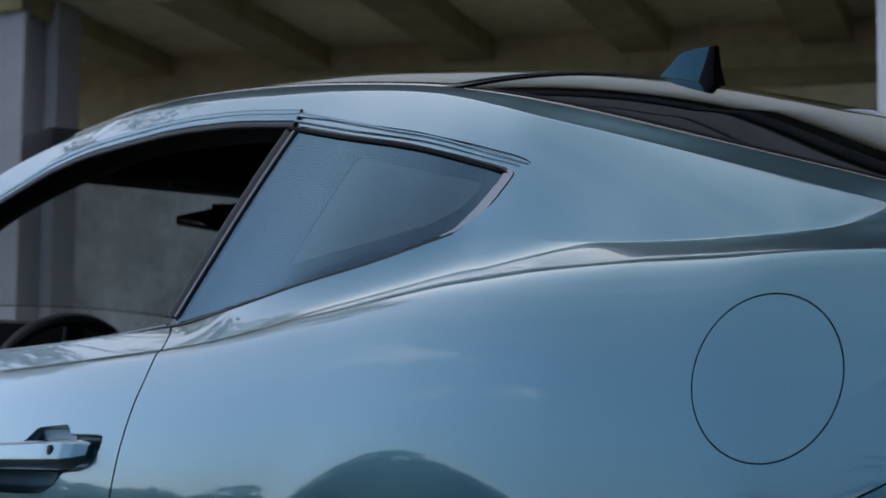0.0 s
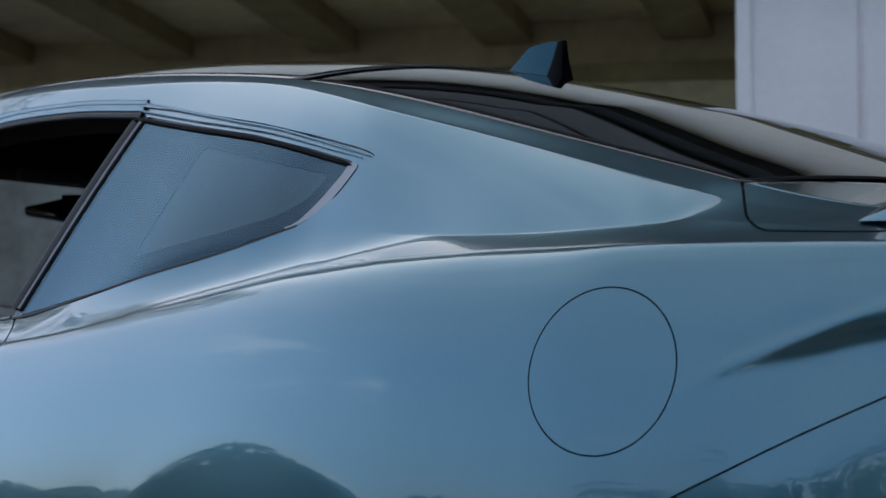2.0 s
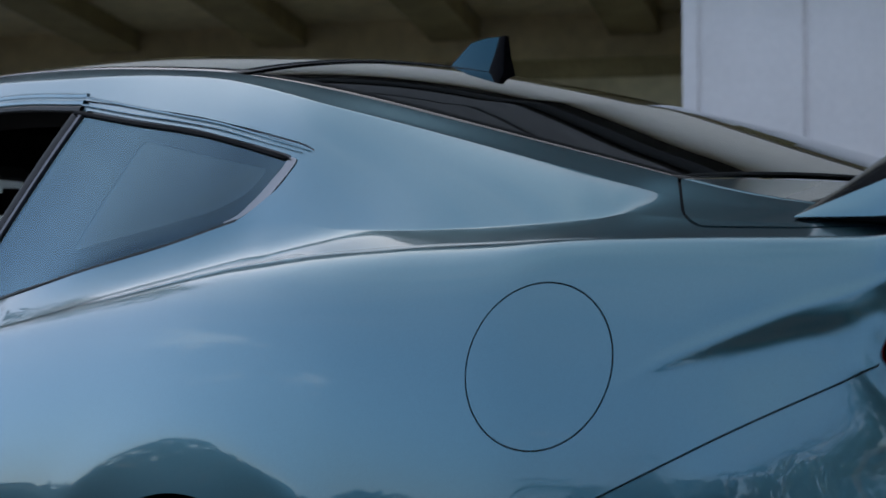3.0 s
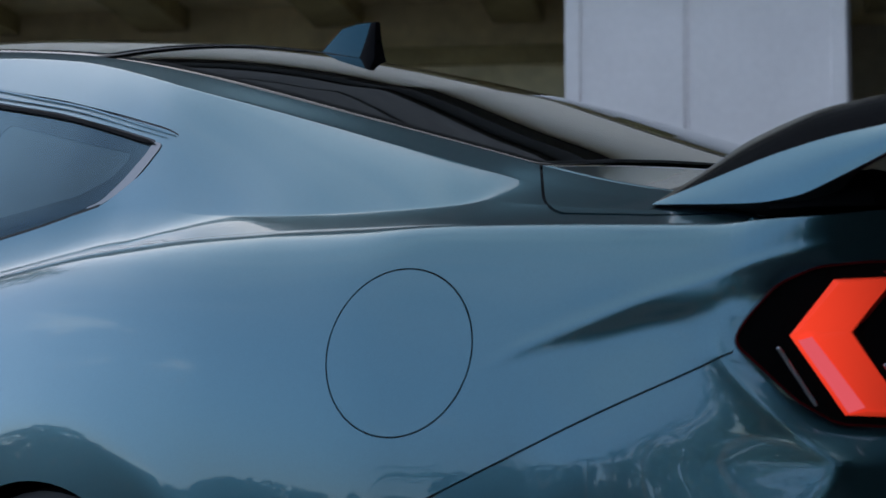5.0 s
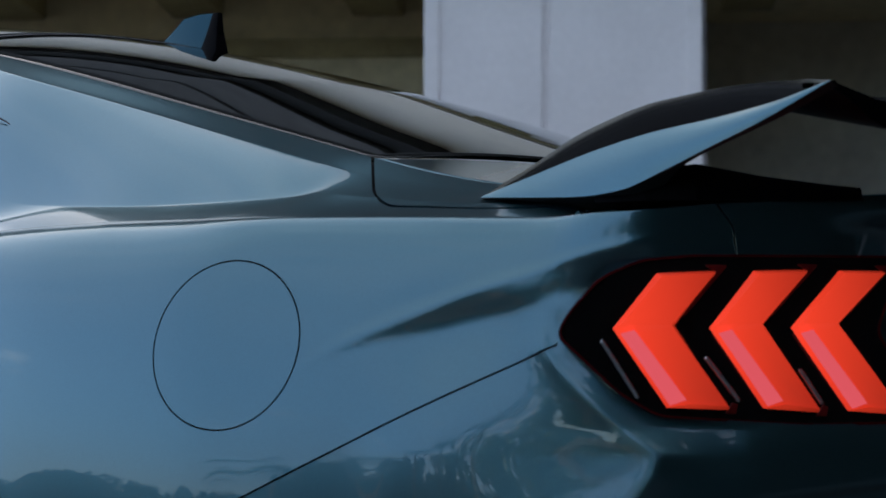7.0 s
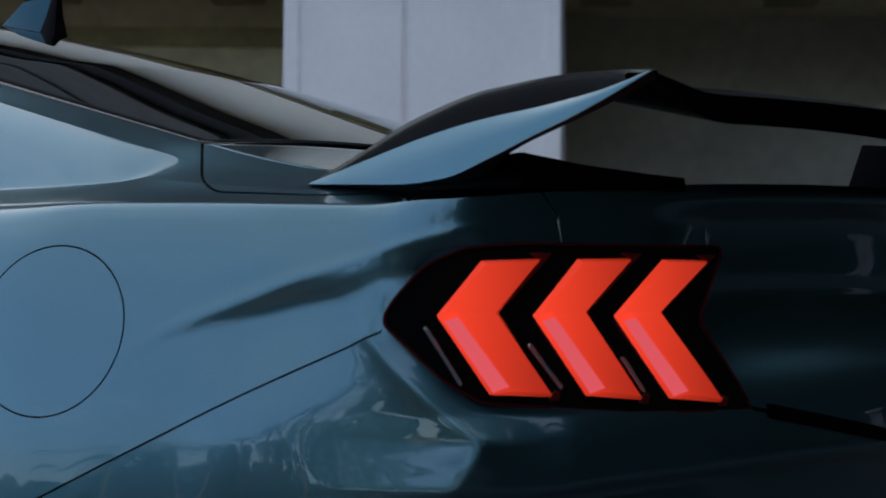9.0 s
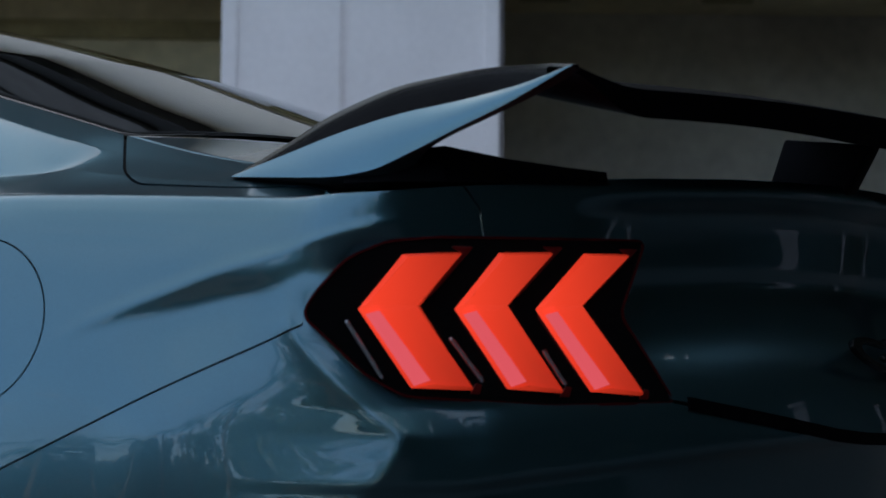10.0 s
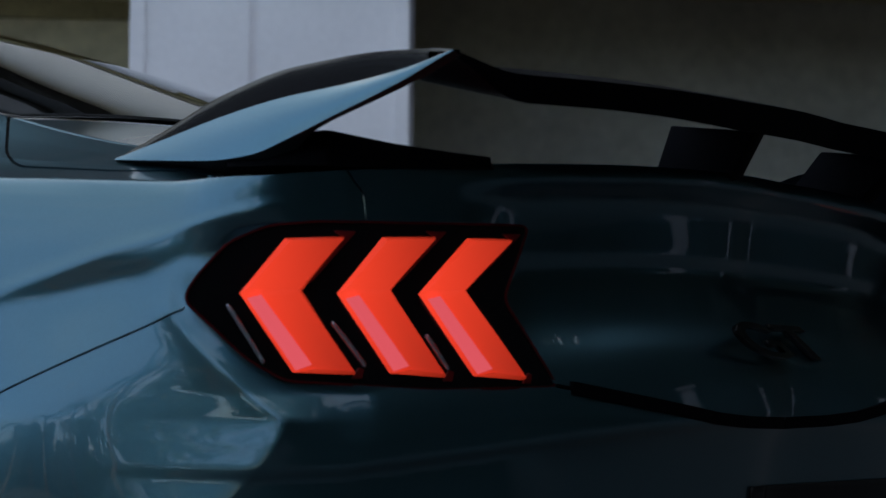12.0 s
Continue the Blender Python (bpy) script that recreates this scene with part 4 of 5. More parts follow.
# black strip between boot lid and bumper, from lamp to lamp
strip_s = np.concatenate([np.linspace(.436, .174, 12), np.linspace(.15, 0, 8)])
strip_z = np.interp(strip_s, [0, .1, .174, .436], [.728, .730, .735, .770])
for flip in (False, True):
    pts = tail_at(strip_s, strip_z)
    ribbon("trim_strip", pts, [(-.0075, -.02), (-.0075, .004), (.0075, .004), (.0075, -.02)], SATIN_BLACK_SKIN, car, "black trim strip", flip, out=(1, -.3, 0))


# badge: two black letters on the tail panel
def badge():
    cu = bpy.data.curves.new("badge", "FONT")
    cu.body, cu.size, cu.extrude, cu.bevel_depth, cu.align_x, cu.align_y = "GT", .062, .003, .0008, "CENTER", "CENTER"
    cu.space_character, cu.shear = 1.08, -.6
    tmp = new("badge_text", cu)
    me = bpy.data.meshes.new_from_object(tmp.evaluated_get(bpy.context.evaluated_depsgraph_get()))
    bpy.data.objects.remove(tmp)
    me.materials.append(BLACK_GLOSS)
    ob = part_mesh("badge", me, car, "black raised letters")
    ob.matrix_basis = pose(1.186, .035, .828, 68, 0, 90) @ Matrix.Diagonal((2.9, 1.05, 1, 1))


badge()


# door handles: a dished recess, a pull bar across it, a key lock
def door_handle(flip):
    sy = 1 if flip else -1
    h = new("door_handle")
    h.parent = car

    def skin_y(x, z):
        P = section(np.full(120, float(knot_at(x))), np.linspace(.6, 1.9, 120))
        return float(np.interp(z, P[:, 2], P[:, 1]))

    def at(x, z, off):
        """A point off the door's skin; positive is outward."""
        return bm.verts.new((x, -sy * (skin_y(x, z) - off), z))

    outline = np.array(CUP_OUTLINE)
    mid = np.array([-1.34, .748])
    bm = bmesh.new()
    loops = []
    for k, off in ((1.0, .0005), (.985, -.002), (.90, -.014), (.72, -.022), (.4, -.026)):
        loops.append([at(*(mid + (p - mid) * np.array([.97 + .03 * k, k])), off) for p in outline])
    for l0, l1 in zip(loops, loops[1:]):
        for i in range(len(l0)):
            j = (i + 1) % len(l0)
            bm.faces.new((l0[i], l0[j], l1[j], l1[i]))
    bm.faces.new(loops[-1])
    part("recess", bm, PAINT, h, "dished handle recess")
    bm = bmesh.new()
    rows = []
    for x, zt, zb, d in ((-1.62, .774, .727, .026), (-1.456, .779, .728, .030), (-1.25, .783, .729, .032), (-1.18, .784, .730, .030), (-1.145, .783, .735, .024), (-1.115, .778, .745, .010)):
        rows.append([at(x, zt - .004, -.004), at(x, zt, d * .55), at(x, zt - .006, d), at(x, zt - .034 * (zt - zb) / .05, d + .002), at(x, zb, d * .45), at(x, zb + .006, -.004)])
    for q0, q1 in zip(rows, rows[1:]):
        for k in range(6):
            bm.faces.new((q0[k], q0[(k + 1) % 6], q1[(k + 1) % 6], q1[k]))
    bm.faces.new(rows[0]), bm.faces.new(rows[-1])
    part("grip", bm, PAINT, h, "body-coloured pull bar", bevel=.0025)
    bm = bmesh.new()
    bmesh.ops.create_cone(bm, cap_ends=True, segments=20, radius1=.010, radius2=.009, depth=.006, matrix=pose(-1.222, -sy * (skin_y(-1.222, .766) - .032), .764, 90, 0, 0))
    part("lock", bm, BLACK_SATIN, h, "black key lock", bevel=.001)


door_handle(False)
door_handle(True)


# spoiler: blade with turned-down ends, two struts, two feet
def spoiler():
    sp = new("spoiler")
    sp.parent = car
    blue_low = spline([(0, .688, -.700, 1.019), (1, .83, -.702, 1.010), (2, .878, -.702, 1.013), (3, .934, -.70, 1.030), (4, .991, -.70, 1.050), (5, 1.061, -.70, 1.074), (6, 1.128, -.699, 1.103)])
    blue_top = spline([(0, .690, -.698, 1.021), (1, .767, -.69, 1.043), (2, .844, -.688, 1.062), (3, .919, -.688, 1.0745), (4, .991, -.69, 1.081), (5, 1.061, -.695, 1.0895), (6, 1.128, -.699, 1.1035)])
    crest = spline([(0, .70, -.62, 1.062), (1, .735, -.60, 1.09), (2, .79, -.59, 1.112), (3, .862, -.59, 1.126), (4, .95, -.60, 1.130), (5, 1.05, -.63, 1.122), (6, 1.13, -.69, 1.105)])
    inner = spline([(0, .70, -.66, 1.012), (1, .83, -.66, 1.0), (2, .885, -.665, 1.003), (3, .945, -.672, 1.040), (4, 1.005, -.672, 1.0605), (5, 1.075, -.678, 1.081), (6, 1.132, -.69, 1.0985)])
    T = np.linspace(0, 6, 49)

    def skin(name, c0, c1, mat, flip, label="", bulge=0.0, n=10):
        bm = bmesh.new()
        g = []
        for t in T:
            a, b = c0(t), c1(t)
            row = []
            for k in range(n + 1):
                u = k / n
                p = a * (1 - u) + b * u + np.array([0, -bulge, bulge * .5]) * math.sin(math.pi * u) * math.sin(math.pi * min(1, t / 6))
                row.append(bm.verts.new(skewed(p * np.array([1, -1, 1])) if flip else p))
            g.append(row)
        for r0, r1 in zip(g, g[1:]):
            for k in range(n):
                bm.faces.new((r0[k], r0[k + 1], r1[k + 1], r1[k]))
        bmesh.ops.remove_doubles(bm, verts=bm.verts[:], dist=1e-5)
        return part(name, bm, mat, sp, label)

    for flip in (False, True):
        skin("end_plate", blue_low, blue_top, PAINT, flip, "body-coloured end plate", .004)
        skin("end_shoulder", blue_top, crest, LACQUER, flip, "gloss black shoulder", .006)
        skin("end_inner", crest, inner, SATIN_BLACK_SKIN, flip)
        skin("end_under", inner, blue_low, GAP, flip)
        # foot on the boot lid
        bm = bmesh.new()
        ft = [(.845, -.700, 1.006, .012), (.90, -.685, 1.006, .030), (.945, -.655, 1.006, .036), (.99, -.60, 1.007, .024), (1.035, -.545, 1.010, .014), (1.062, -.512, 1.012, .009)]
        rows = []
        for x, y, z, h in ft:
            w = .055 if x < 1.05 else .03
            q = [(x, y, z - .004), (x - .004, y + .006, z + h), (x - .02, y + w, z + h), (x - .02, y + w + .02, z - .004)]
            rows.append([bm.verts.new(skewed(np.array(p) * np.array([1, -1, 1])) if flip else p) for p in q])
        for a, b in zip(rows, rows[1:]):
            for k in range(4):
                bm.faces.new((a[k], a[(k + 1) % 4], b[(k + 1) % 4], b[k]))
        bm.faces.new(rows[0]), bm.faces.new(rows[-1])
        part("foot", bm, SATIN_BLACK_SKIN, sp, "black spoiler foot", bevel=.002)
        # strut, swept forward
        bm = bmesh.new()
        lo, hi = [(1.02, 1.018), (1.14, 1.024)] if flip else [(1.06, 1.018), (1.17, 1.024)], [(1.09, 1.10), (1.205, 1.085)]
        q = []
        for dy in ((.225, .255) if flip else (-.118, -.088)):
            q.append([bm.verts.new(skewed((x, dy, z))) for x, z in (lo[0], lo[1], hi[1], hi[0])])
        bm.faces.new(q[0]), bm.faces.new(q[1])
        for k in range(4):
            bm.faces.new((q[0][k], q[0][(k + 1) % 4], q[1][(k + 1) % 4], q[1][k]))
        part("strut", bm, SATIN_BLACK_SKIN, sp, "black spoiler strut", bevel=.004)

    # blade: section by section from end to end
    trail = spline([(0, 1.258, 1.110), (.08, 1.255, 1.109), (.264, 1.24, 1.102), (.36, 1.222, 1.100), (.45, 1.20, 1.097), (.54, 1.175, 1.093), (.615, 1.150, 1.090), (.655, 1.138, 1.096), (.697, 1.129, 1.1035)])
    bm = bmesh.new()
    rows = []
    for y in np.linspace(-.69, .69, 90):
        xt, zt = trail(abs(y))
        e = step(abs(y), .58, .697)
        chord, k = .15 * (1 - .75 * e), 1 - .92 * e
        sec = [(xt, zt), (xt - .012 * k, zt - (.034 - .006 * step(abs(y), .1, .5)) * (1 - .75 * e)), (xt - chord * .9, zt + .004), (xt - chord, zt + .012 * k), (xt - chord * .8, zt + .020 * k), (xt - chord * .35, zt + .014 * k)]
        rows.append([bm.verts.new(skewed((x, y, z))) for x, z in sec])
    for a, b in zip(rows, rows[1:]):
        for k in range(6):
            bm.faces.new((a[k], a[(k + 1) % 6], b[(k + 1) % 6], b[k]))
    bm.faces.new(rows[0]), bm.faces.new(rows[-1])
    part("blade", bm, SATIN_BLACK_SKIN, sp, "gloss black spoiler blade")


spoiler()


# shark-fin aerial
def aerial():
    bm = bmesh.new()
    top = [(-.690, 1.446), (-.655, 1.456), (-.618, 1.478), (-.580, 1.502), (-.54, 1.505), (-.492, 1.503)]
    foot = [(-.69, 1.443), (-.645, 1.436), (-.595, 1.430), (-.56, 1.424), (-.525, 1.420), (-.482, 1.414)]
    rows = []
    for (xt, zt), (xb, zb), w, h in zip(top, foot, (.004, .008, .011, .013, .014, .012), (.002, .003, .004, .005, .0045, .003)):
        pts = []
        for s in (-1, 1):
            col = [(xb, s * (w + .006), zb - .012), (xb, s * w, zb + .008)] + [(xb + (xt - xb) * u, s * (w + (h - w) * u**.55), zb + .008 + (zt - zb - .008) * u) for u in (.25, .5, .75, 1)]
            pts.append(col if s < 0 else col[::-1])
        rows.append([bm.verts.new(p) for p in pts[0] + pts[1]])
    m = len(rows[0])
    for a, b in zip(rows, rows[1:]):
        for k in range(m - 1):
            bm.faces.new((a[k], a[k + 1], b[k + 1], b[k]))
    bm.faces.new(rows[0]), bm.faces.new(rows[-1])
    ob = part("aerial", bm, DEEP_BLUE, car, "deep blue shark-fin roof aerial")
    # black trailing edge of the fin
    bm = bmesh.new()
    back = [[bm.verts.new((x, s * w, z)) for s, x in ((-1, x0), (-1, x1), (1, x1), (1, x0))] for x0, x1, w, z in ((-.530, -.480, .019, 1.412), (-.524, -.484, .014, 1.44), (-.514, -.488, .009, 1.47), (-.504, -.489, .0055, 1.5035))]
    for a, b in zip(back, back[1:]):
        for k in range(4):
            bm.faces.new((a[k], a[(k + 1) % 4], b[(k + 1) % 4], b[k]))
    bm.faces.new(back[0]), bm.faces.new(back[-1])
    part("fin_edge", bm, SATIN_BLACK_SKIN, ob, "black trailing edge", bevel=.002)
    bm = bmesh.new()
    base = [[bm.verts.new((x, s * w, z + h)) for s, h in ((-1, -.014), (-1, .006), (1, .006), (1, -.014))] for x, z, w in ((-.70, 1.449, .006), (-.63, 1.436, .016), (-.56, 1.424, .020), (-.50, 1.416, .020), (-.476, 1.412, .016))]
    for a, b in zip(base, base[1:]):
        for k in range(4):
            bm.faces.new((a[k], a[(k + 1) % 4], b[(k + 1) % 4], b[k]))
    bm.faces.new(base[0]), bm.faces.new(base[-1])
    part("aerial_seal", bm, RUBBER, ob, bevel=.002)


aerial()


# wheels
def wheel(x, y):
    w = new("wheel")
    w.parent, w.location = car, (x, y, .345)
    bm = bmesh.new()
    prof = [(-.125, .25), (-.13, .31), (-.12, .338), (-.09, .345), (.09, .345), (.12, .338), (.13, .31), (.125, .25)]
    n = 64
    vs = [[bm.verts.new((r * math.cos(2 * math.pi * i / n), yy, r * math.sin(2 * math.pi * i / n))) for yy, r in prof] for i in range(n)]
    for i in range(n):
        for j in range(len(prof) - 1):
            bm.faces.new((vs[i][j], vs[i][j + 1], vs[(i + 1) % n][j + 1], vs[(i + 1) % n][j]))
    part("tyre", bm, RUBBER, w, "black tyre")
    bm = bmesh.new()
    side = -.10 if y < 0 else .10
    bmesh.ops.create_cone(bm, cap_ends=False, segments=48, radius1=.25, radius2=.25, depth=.22, matrix=Matrix.Rotation(radians(90), 4, "X"))
    for i in range(5):
        m = Matrix.Rotation(i * 2 * math.pi / 5, 4, "Y") @ Matrix.Translation((.125, side, 0)) @ Matrix.Diagonal((.25, .03, .05, 1))
        bmesh.ops.create_cube(bm, size=1, matrix=m)
    bmesh.ops.create_cone(bm, cap_ends=True, segments=24, radius1=.05, radius2=.05, depth=.04, matrix=Matrix.Translation((0, side, 0)) @ Matrix.Rotation(radians(90), 4, "X"))
    part("rim", bm, ALLOY, w, "dark five-spoke rim")


for wx in (-.165, -2.885):
    for wy in (-.79, .79):
        wheel(wx, wy)
# liner of the near rear arch
bm = bmesh.new()
ang = np.linspace(0, math.pi, 30)
r0 = [bm.verts.new((ARCH_C[0] + (ARCH_R + .012) * math.cos(a), -.915, ARCH_C[1] + (ARCH_R + .012) * math.sin(a))) for a in ang]
r1 = [bm.verts.new((ARCH_C[0] + (ARCH_R + .012) * math.cos(a), -.55, ARCH_C[1] + (ARCH_R + .012) * math.sin(a))) for a in ang]
for i in range(29):
    bm.faces.new((r0[i], r0[i + 1], r1[i + 1], r1[i]))
part("arch_liner", bm, BLACK_SATIN, car)


# bonnet, nose and front wings in one pressing
def front_body():
    v, f, n = [], [], 40
    shape = spline([(-3.30, .845, 1.00), (-3.5, .84, .965), (-3.75, .815, .915), (-3.95, .75, .85), (-4.08, .62, .77), (-4.13, .45, .66)])
    xs = np.linspace(-4.13, -3.30, 24)
    for x in xs:
        w, top = shape(x)
        for k in range(n + 1):
            t = math.pi * k / n
            c, s = math.cos(t), math.sin(t)
            v.append((x, -w * math.copysign(abs(c) ** .5, c), .16 + (top - .16) * s ** .45))
    for i in range(len(xs) - 1):
        for k in range(n):
            a = i * (n + 1) + k
            f.append((a, a + 1, a + n + 2, a + n + 1))
    f.append(tuple(range(n + 1)))
    ob = part_mesh("front_body", mesh_from("front_body", v, f, PAINT), car)
    s = ob.modifiers.new("thickness", "SOLIDIFY")
    s.thickness, s.offset = .006, -1
    # scuttle between bonnet and windscreen
    bm = bmesh.new()
    box(bm, -3.34, -3.0, -.74, .74, .93, 1.045)
    part("scuttle", bm, BLACK_SATIN, car, "black scuttle panel", bevel=.02)


front_body()

# ---------------------------------------------------------------- the surroundings
def solid(name, bm, mat, label, category, kind="structure", bevel=0.0):
    ob = part(name, bm, mat, None, label, smooth=False, bevel=bevel)
    return tagged(ob, label, category, kind=kind)


bm = bmesh.new()
bm.faces.new([bm.verts.new(p) for p in ((-600, -600, 0), (600, -600, 0), (600, 600, 0), (-600, 600, 0))])
solid("ground", bm, TARMAC, "grey asphalt forecourt under the car", "ground")

# the building stands across the view: u along its front, w into it, z up
FRONT = Matrix.Translation((-10.4, 10.6, 0)) @ Matrix.Rotation(radians(36), 4, "Z")


def block(name, u0, u1, w0, w1, z0, z1, mat, label, category="wall", bevel=0.0):
    bm = bmesh.new()
    box(bm, u0, u1, w0, w1, z0, z1)
    bmesh.ops.transform(bm, matrix=FRONT, verts=bm.verts)
    return solid(name, bm, mat, label, category, bevel=bevel)


block("wall_1", -3.2, 3.3, .0, .3, 0, 4.75, STUCCO, "olive brown rendered porch wall in deep shade")
# this stretch is set back, with a return, to make the porch darker
block("wall_4", 3.0, 40, 1.5, 1.8, 0, 4.75, TAUPE, "grey taupe rendered wall at the back of the porch")
block("wall_5", 3.0, 3.3, .3, 1.5, 0, 4.75, STUCCO, "olive brown rendered return wall")
block("wall_2", -9.5, -3.2, .0, .3, 0, 3.5, GREY_RENDER, "grey mottled rendered wall")
block("wall_3", -9.5, -3.2, .05, .35, 3.5, 6.5, STUCCO, "olive brown rendered wall above the grey wall")
block("ceiling", -8.4, 40, -3.2, 3.3, 4.75, 4.9, STUCCO, "olive porch ceiling", "ceiling")
block("fascia", -8.4, 40, -3.5, -3.2, 4.86, 6.42, TAN, "cream rendered upper wall over the porch")
# eave and oversized roof, out of view, placed dark for the paint's reflections
block("eave", -10.4, 40, -4.1, .5, 6.42, 6.7, SHINGLE, "dark eave over the cream wall", "eave")
bm = bmesh.new()
v = [bm.verts.new(FRONT @ Vector(q)) for q in ((-10.4, -4.2, 6.7), (40, -4.2, 6.7), (40, 6, 44.4), (-10.4, 6, 44.4), (-10.4, 6, 6.7), (40, 6, 6.7))]
for k in ((0, 1, 2, 3), (3, 2, 5, 4), (0, 3, 4), (1, 5, 2), (0, 4, 5, 1)):
    bm.faces.new([v[i] for i in k])
roof = solid("roof_slope", bm, SHINGLE, "steep dark roof raised out of view to darken the paint's reflections", "roof")
# courses of the roof, long lapped boards whose two tones stripe the reflections
course_v = [(-10.4, -.04, 0), (40, -.04, 0), (40, .0, .62), (-10.4, .0, .62), (-10.4, .05, 0), (40, .05, 0)]
course_me = bpy.data.meshes.new("roof_course")
course_me.from_pydata(course_v, [], [(0, 1, 2, 3), (0, 4, 5, 1)])
course_me.materials.append(COURSE)
course_dark = course_me.copy()
course_dark.materials.clear()
course_dark.materials.append(COURSE_DARK)
slope = math.atan2(8.2, 30.3)
for i in range(62):
    c = new("roof_course", course_dark if i // 2 % 2 else course_me)
    c.parent = roof
    c.matrix_basis = FRONT @ Matrix.Translation((0, -4.2 + 8.2 * i / 50 - .02, 6.7 + 30.3 * i / 50)) @ Matrix.Rotation(-slope, 4, "X")
# dark strip in place of the shadow line on the wall
block("trim", -3.2, 3.3, -.06, .0, 4.15, 4.32, BEAM, "dark strip for the shadow line along the porch wall", "rail")


def porch_beam(u):
    bm = bmesh.new()
    box(bm, -.24, .24, -3.1, -.0, 4.54, 4.75)
    bmesh.ops.transform(bm, matrix=FRONT @ Matrix.Translation((u, 0, 0)), verts=bm.verts)
    return tagged(part("porch_beam", bm, BEAM, None, smooth=False, bevel=.02), "dark timber beam under the porch ceiling", "beam", "porch beams")


for i in range(16):
    porch_beam(-8.0 + 1.7 * i)


def pier(u0, u1, w, mat=None):
    """White boarded pier: a core, two face boards with a groove between them, corner boards."""
    p = new("porch_pier")
    p.matrix_basis = FRONT
    tagged(p, "white boarded porch pier with an upright groove", "pier", "porch piers")
    mid = u0 + (u1 - u0) * .44

    def bit(name, a, b, c, d, m=WHITE):
        bm = bmesh.new()
        box(bm, a, b, c, d, 0, 4.75)
        part(name, bm, mat or m, p, smooth=False, bevel=.01)
    bit("core", u0 + .03, u1 - .03, w + .05, w + 1.0)
    bit("face_board", u0, mid - .028, w, w + .05)
    bit("face_board", mid + .028, u1, w, w + .05)
    bit("corner_board", u0 - .04, u0 + .08, w - .03, w + .08)
    bit("corner_board", u1 - .08, u1 + .04, w - .03, w + .08)
    # grey strip standing for the pier's shaded side
    bit("side_shade", u1 - .02, u1 + .10, w + .45, w + .9, PIER_DIMMED)


pier(1.225, 3.28, -3.0)
# far pier greyed in colour for its shade
pier(-8.3, -6.1, -3.0, PIER_DIMMED)


def reflected_post(x, y, turn):
    """Square grey post with cap and plinth, added unseen for bars in the paint."""
    p = empty("reflected_post", "square grey capped post added out of view for bars in the tail's reflection", "post", "gate posts", (x, y, 0))
    p.rotation_euler = (0, 0, radians(turn))
    for name, half, z0, z1 in (("shaft", .11, .30, 2.5), ("plinth", .16, 0, .30), ("cap", .17, 2.5, 2.6)):
        bm = bmesh.new()
        box(bm, -half, half, -half, half, z0, z1)
        part(name, bm, PIER_DIMMED, p, smooth=False, bevel=.012)


for x, y in ((5.3, 3.9), (5.9, 7.4)):
    reflected_post(x, y, 40)


# trees out of view behind the camera and beside the tail, seen in the paint
def leaf_cloud(rng, centres, count, size):
    v, f = [], []
    for c, r in centres:
        for _ in range(count):
            d = rng.normal(size=3)
            d /= np.linalg.norm(d)
            p = np.array(c) + d * r * (.55 + .45 * rng.random()) * np.array([1, 1, .8])
            a, b = rng.normal(size=3), rng.normal(size=3)
            a /= np.linalg.norm(a)
            b = np.cross(a, b)
            b /= np.linalg.norm(b)
            s = size * (.6 + .8 * rng.random())
            k = len(v)
            v += [tuple(p + a * s), tuple(p + b * s * .45), tuple(p - a * s), tuple(p - b * s * .45)]
            f.append((k, k + 1, k + 2, k + 3))
    return v, f


def tube(bm, pts, radii, n=8):
    rings = []
    for i, (p, r) in enumerate(zip(pts, radii)):
        t = Vector(pts[min(i + 1, len(pts) - 1)]) - Vector(pts[max(i - 1, 0)])
        q = t.to_track_quat("Z", "Y")
        rings.append([bm.verts.new(Vector(p) + q @ Vector((r * math.cos(2 * math.pi * k / n), r * math.sin(2 * math.pi * k / n), 0))) for k in range(n)])
    for a, b in zip(rings, rings[1:]):
        for k in range(n):
            bm.faces.new((a[k], a[(k + 1) % n], b[(k + 1) % n], b[k]))
    bm.faces.new(rings[-1])


def tree(seed, x, y, height, spread, leaf=None, size=.16, low=.5, clumps=9):
    rng = np.random.default_rng(seed)
    t = empty("broadleaf_tree", "leafy green broadleaf tree beside the forecourt", "tree", "trees round the forecourt", (x, y, 0))
    bm = bmesh.new()
    top = (.2 * rng.normal(), .2 * rng.normal(), height * .6)
    tube(bm, [(0, 0, 0), (top[0] * .4, top[1] * .4, height * .3), top], [.22, .17, .10])
    centres = []
    for i in range(clumps):
        a = i * 2.4 + rng.random()
        e = (top[0] + spread * math.cos(a) * (.4 + .5 * rng.random()), top[1] + spread * math.sin(a) * (.4 + .5 * rng.random()), height * (low + (.92 - low) * rng.random()))
        tube(bm, [(top[0] * .6, top[1] * .6, height * (.3 + .02 * i) * (1 if low > .3 else .5)), e], [.09, .02], 6)
        centres.append((e, spread * (.34 + .16 * rng.random())))
    part("trunk", bm, BARK, t)
    v, f = leaf_cloud(rng, centres, 330, size)
    part_mesh("crown", mesh_from("crown", v, f, leaf or LEAF, smooth=False), t)


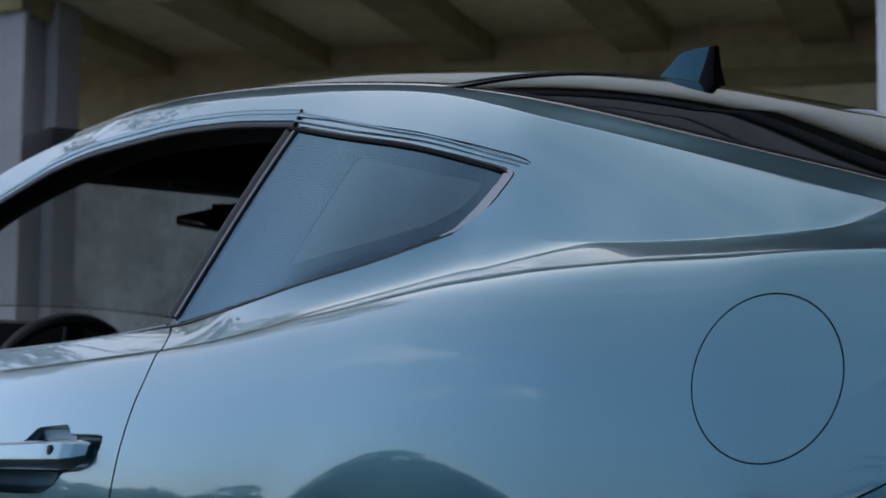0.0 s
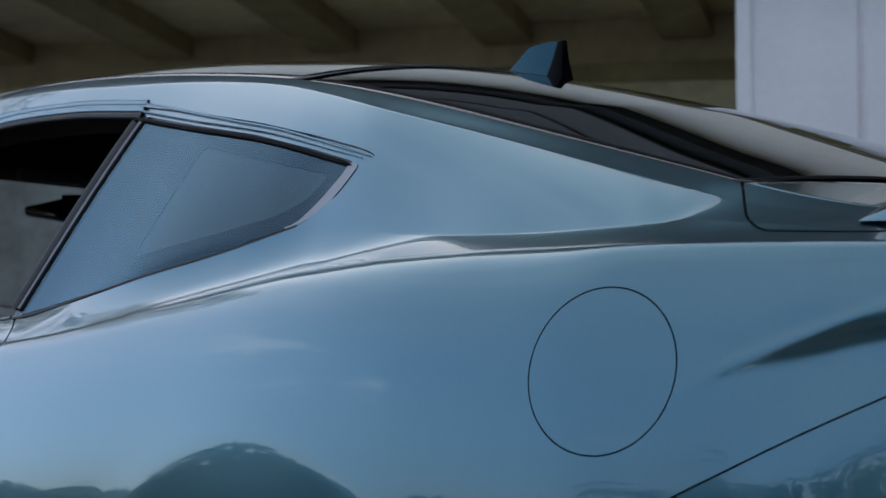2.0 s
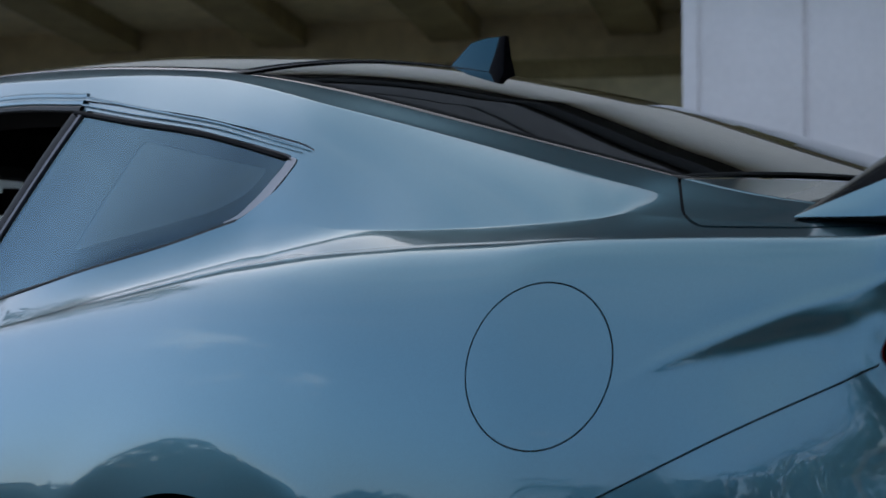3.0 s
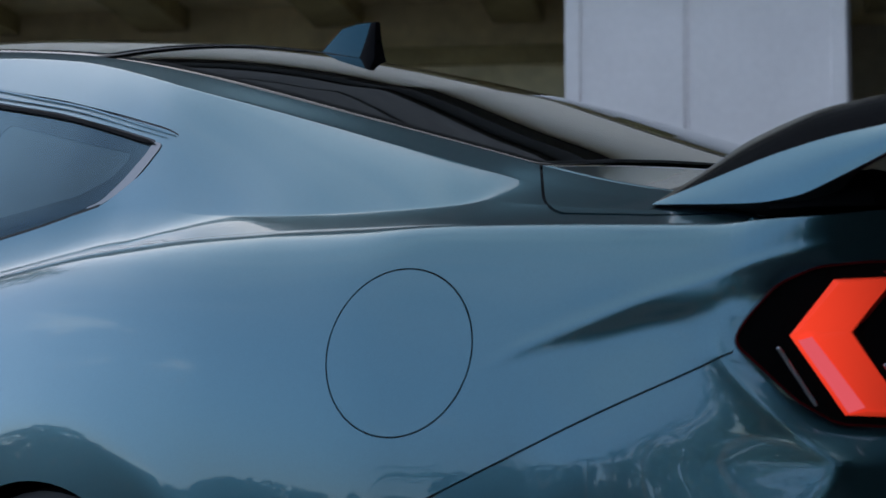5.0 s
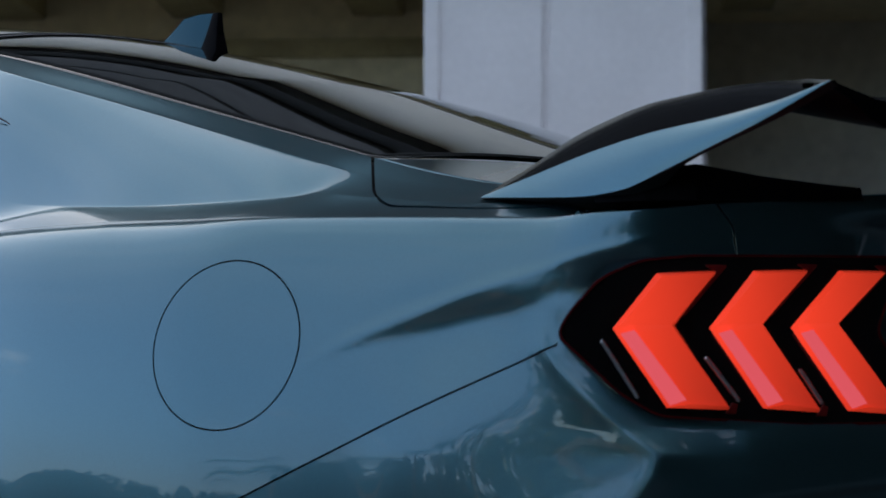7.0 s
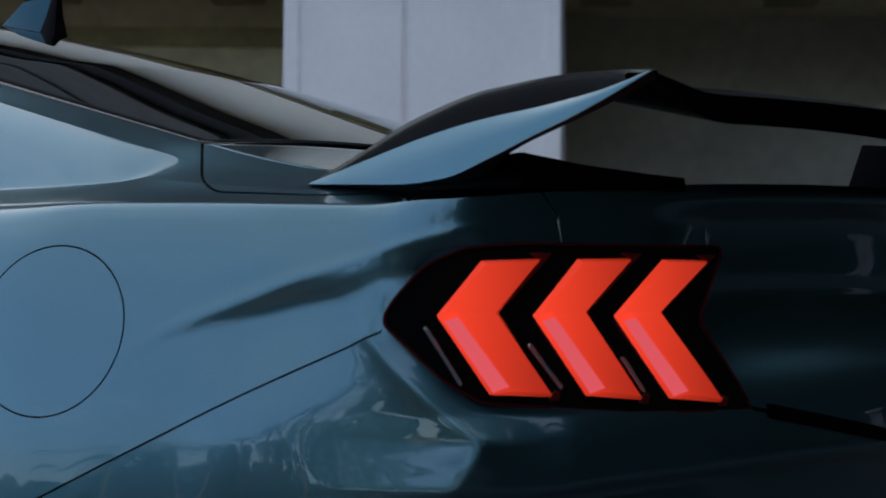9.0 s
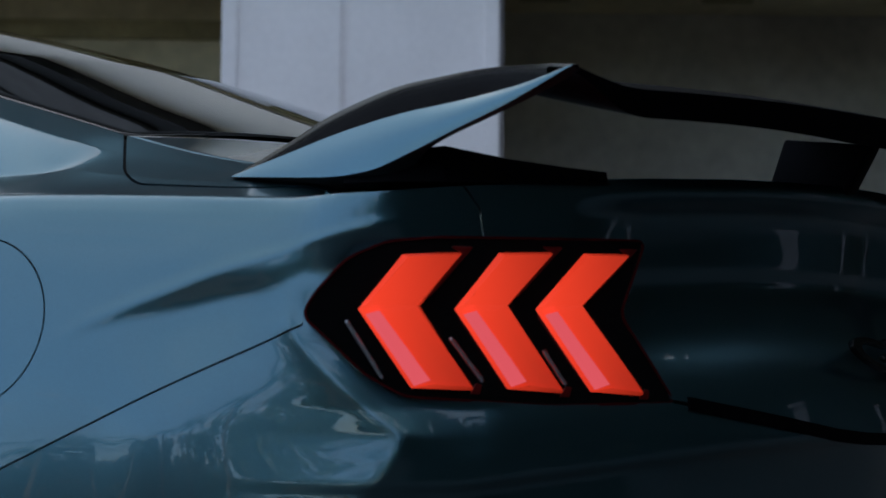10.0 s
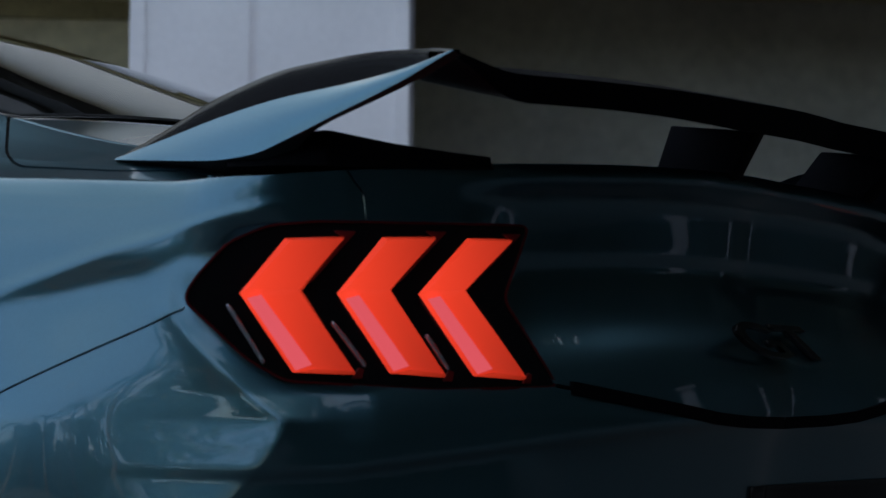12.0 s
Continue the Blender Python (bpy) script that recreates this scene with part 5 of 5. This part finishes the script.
def palm(seed, x, y, height):
    rng = np.random.default_rng(seed)
    t = empty("palm_tree", "tall palm tree with drooping fronds", "tree", "palms round the forecourt", (x, y, 0))
    bm = bmesh.new()
    tube(bm, [(0, 0, 0), (.1, .05, height * .5), (.15, .1, height)], [.2, .15, .13])
    part("trunk", bm, BARK, t)
    v, f = [], []
    for i in range(22):
        a, rise, L = i * 2.399, .9 * rng.random() - .15, 2.0 + .5 * rng.random()
        for k in range(26):
            u = k / 25
            r, z = L * u, height + L * (rise * u - .75 * u * u)
            c = np.array([.15 + r * math.cos(a), .1 + r * math.sin(a), z])
            for s in (-1, 1):
                d = np.array([-math.sin(a) * s * .8 + .35 * math.cos(a), math.cos(a) * s * .8 + .35 * math.sin(a), -.35]) * (.55 * math.sin(math.pi * (.12 + .85 * u)))
                w = np.array([math.cos(a), math.sin(a), 0]) * .02
                n = len(v)
                v += [tuple(c - w), tuple(c + w), tuple(c + d)]
                f.append((n, n + 1, n + 2))
    part_mesh("crown", mesh_from("crown", v, f, LEAF, smooth=False), t)


# the near ones beside the tail are raised to darken its reflections
for i, (x, y, h, s) in enumerate(((10.8, 4.6, 14.0, 3.6), (10.0, 15.0, 9.0, 3.2), (10.6, -.6, 13.0, 3.4), (10.4, -6.2, 11.5, 3.2), (22.0, -34.0, 9.0, 4.2))):
    tree(20 + i, x, y, h, s, None, .2, .42, 14)
tree(41, -19.8, .3, 12.0, 3.2, PALE_LEAF, .15, .55, 12)
# a belt of trees across the road, also darkening the flank's low reflections
for i in range(24):
    bearing = radians(-76 - 4.4 * i)
    reach = 72 + 7 * math.sin(i * 2.3)
    tree(60 + i, reach * math.cos(bearing), reach * math.sin(bearing), (8.5 if i < 8 else 6.0) + 1.0 * math.sin(i * 1.7), 5.5, MUTED_LEAF, .42, .10, 15)
for i, (x, y, h) in enumerate(((7.0, -13.0, 7.5), (-1.6, -19.0, 4.8), (1.4, -20.0, 5.6), (-5.5, -22.0, 3.8), (4.6, -19.0, 6.0), (8.2, -18.5, 6.4))):
    palm(3 + i, x, y, h)
for i, (x, y, h) in enumerate(((-.2, -24.0, 5.0), (-4.2, -25.0, 4.2), (3.0, -24.0, 5.6), (6.4, -22.5, 6.2), (9.8, -21.5, 6.8), (13.0, -19.0, 7.2), (15.5, -15.5, 7.4))):
    tree(90 + i, x, y, h, 2.2, MUTED_LEAF if i < 2 else LEAF, .14, .2, 14)


def hedge(x0, y0, x1, y1, height, depth):
    """A tall clipped hedge: core blackened for inner shade, in a coat of leaves."""
    rng = np.random.default_rng(8)
    h = empty("hedge", "dense dark green hedge added out of view to darken reflections", "hedge", "", (0, 0, 0))
    d = np.array([x1 - x0, y1 - y0, 0.0])
    n = np.array([-d[1], d[0], 0]) / np.linalg.norm(d)
    v, f = [], []
    for _ in range(9000):
        u, z, s = rng.random(), height * rng.random() ** .8, rng.choice((-1, 1))
        p = np.array([x0, y0, 0]) + d * u + n * s * depth * (.42 + .12 * rng.random()) + np.array([0, 0, z])
        a, b = rng.normal(size=3), rng.normal(size=3)
        a /= np.linalg.norm(a)
        b = np.cross(a, b)
        b /= np.linalg.norm(b)
        k = len(v)
        v += [tuple(p + a * .16), tuple(p + b * .08), tuple(p - a * .16), tuple(p - b * .08)]
        f.append((k, k + 1, k + 2, k + 3))
    part_mesh("foliage", mesh_from("foliage", v, f, DARK_LEAF, smooth=False), h)
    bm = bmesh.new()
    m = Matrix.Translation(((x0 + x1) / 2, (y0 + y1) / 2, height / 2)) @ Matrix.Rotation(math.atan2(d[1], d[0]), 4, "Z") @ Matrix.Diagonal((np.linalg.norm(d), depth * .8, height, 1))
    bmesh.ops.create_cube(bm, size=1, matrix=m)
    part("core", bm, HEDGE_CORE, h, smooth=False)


# hedges added out of view to darken what the paint reflects
hedge(4.0, 16.0, 11.0, -3.5, 8.2, 1.6)
hedge(11.0, -3.5, 8.0, -9.5, 5.0, 1.6)
hedge(-34.0, -25.0, 14.0, -27.0, 2.0, 1.4)
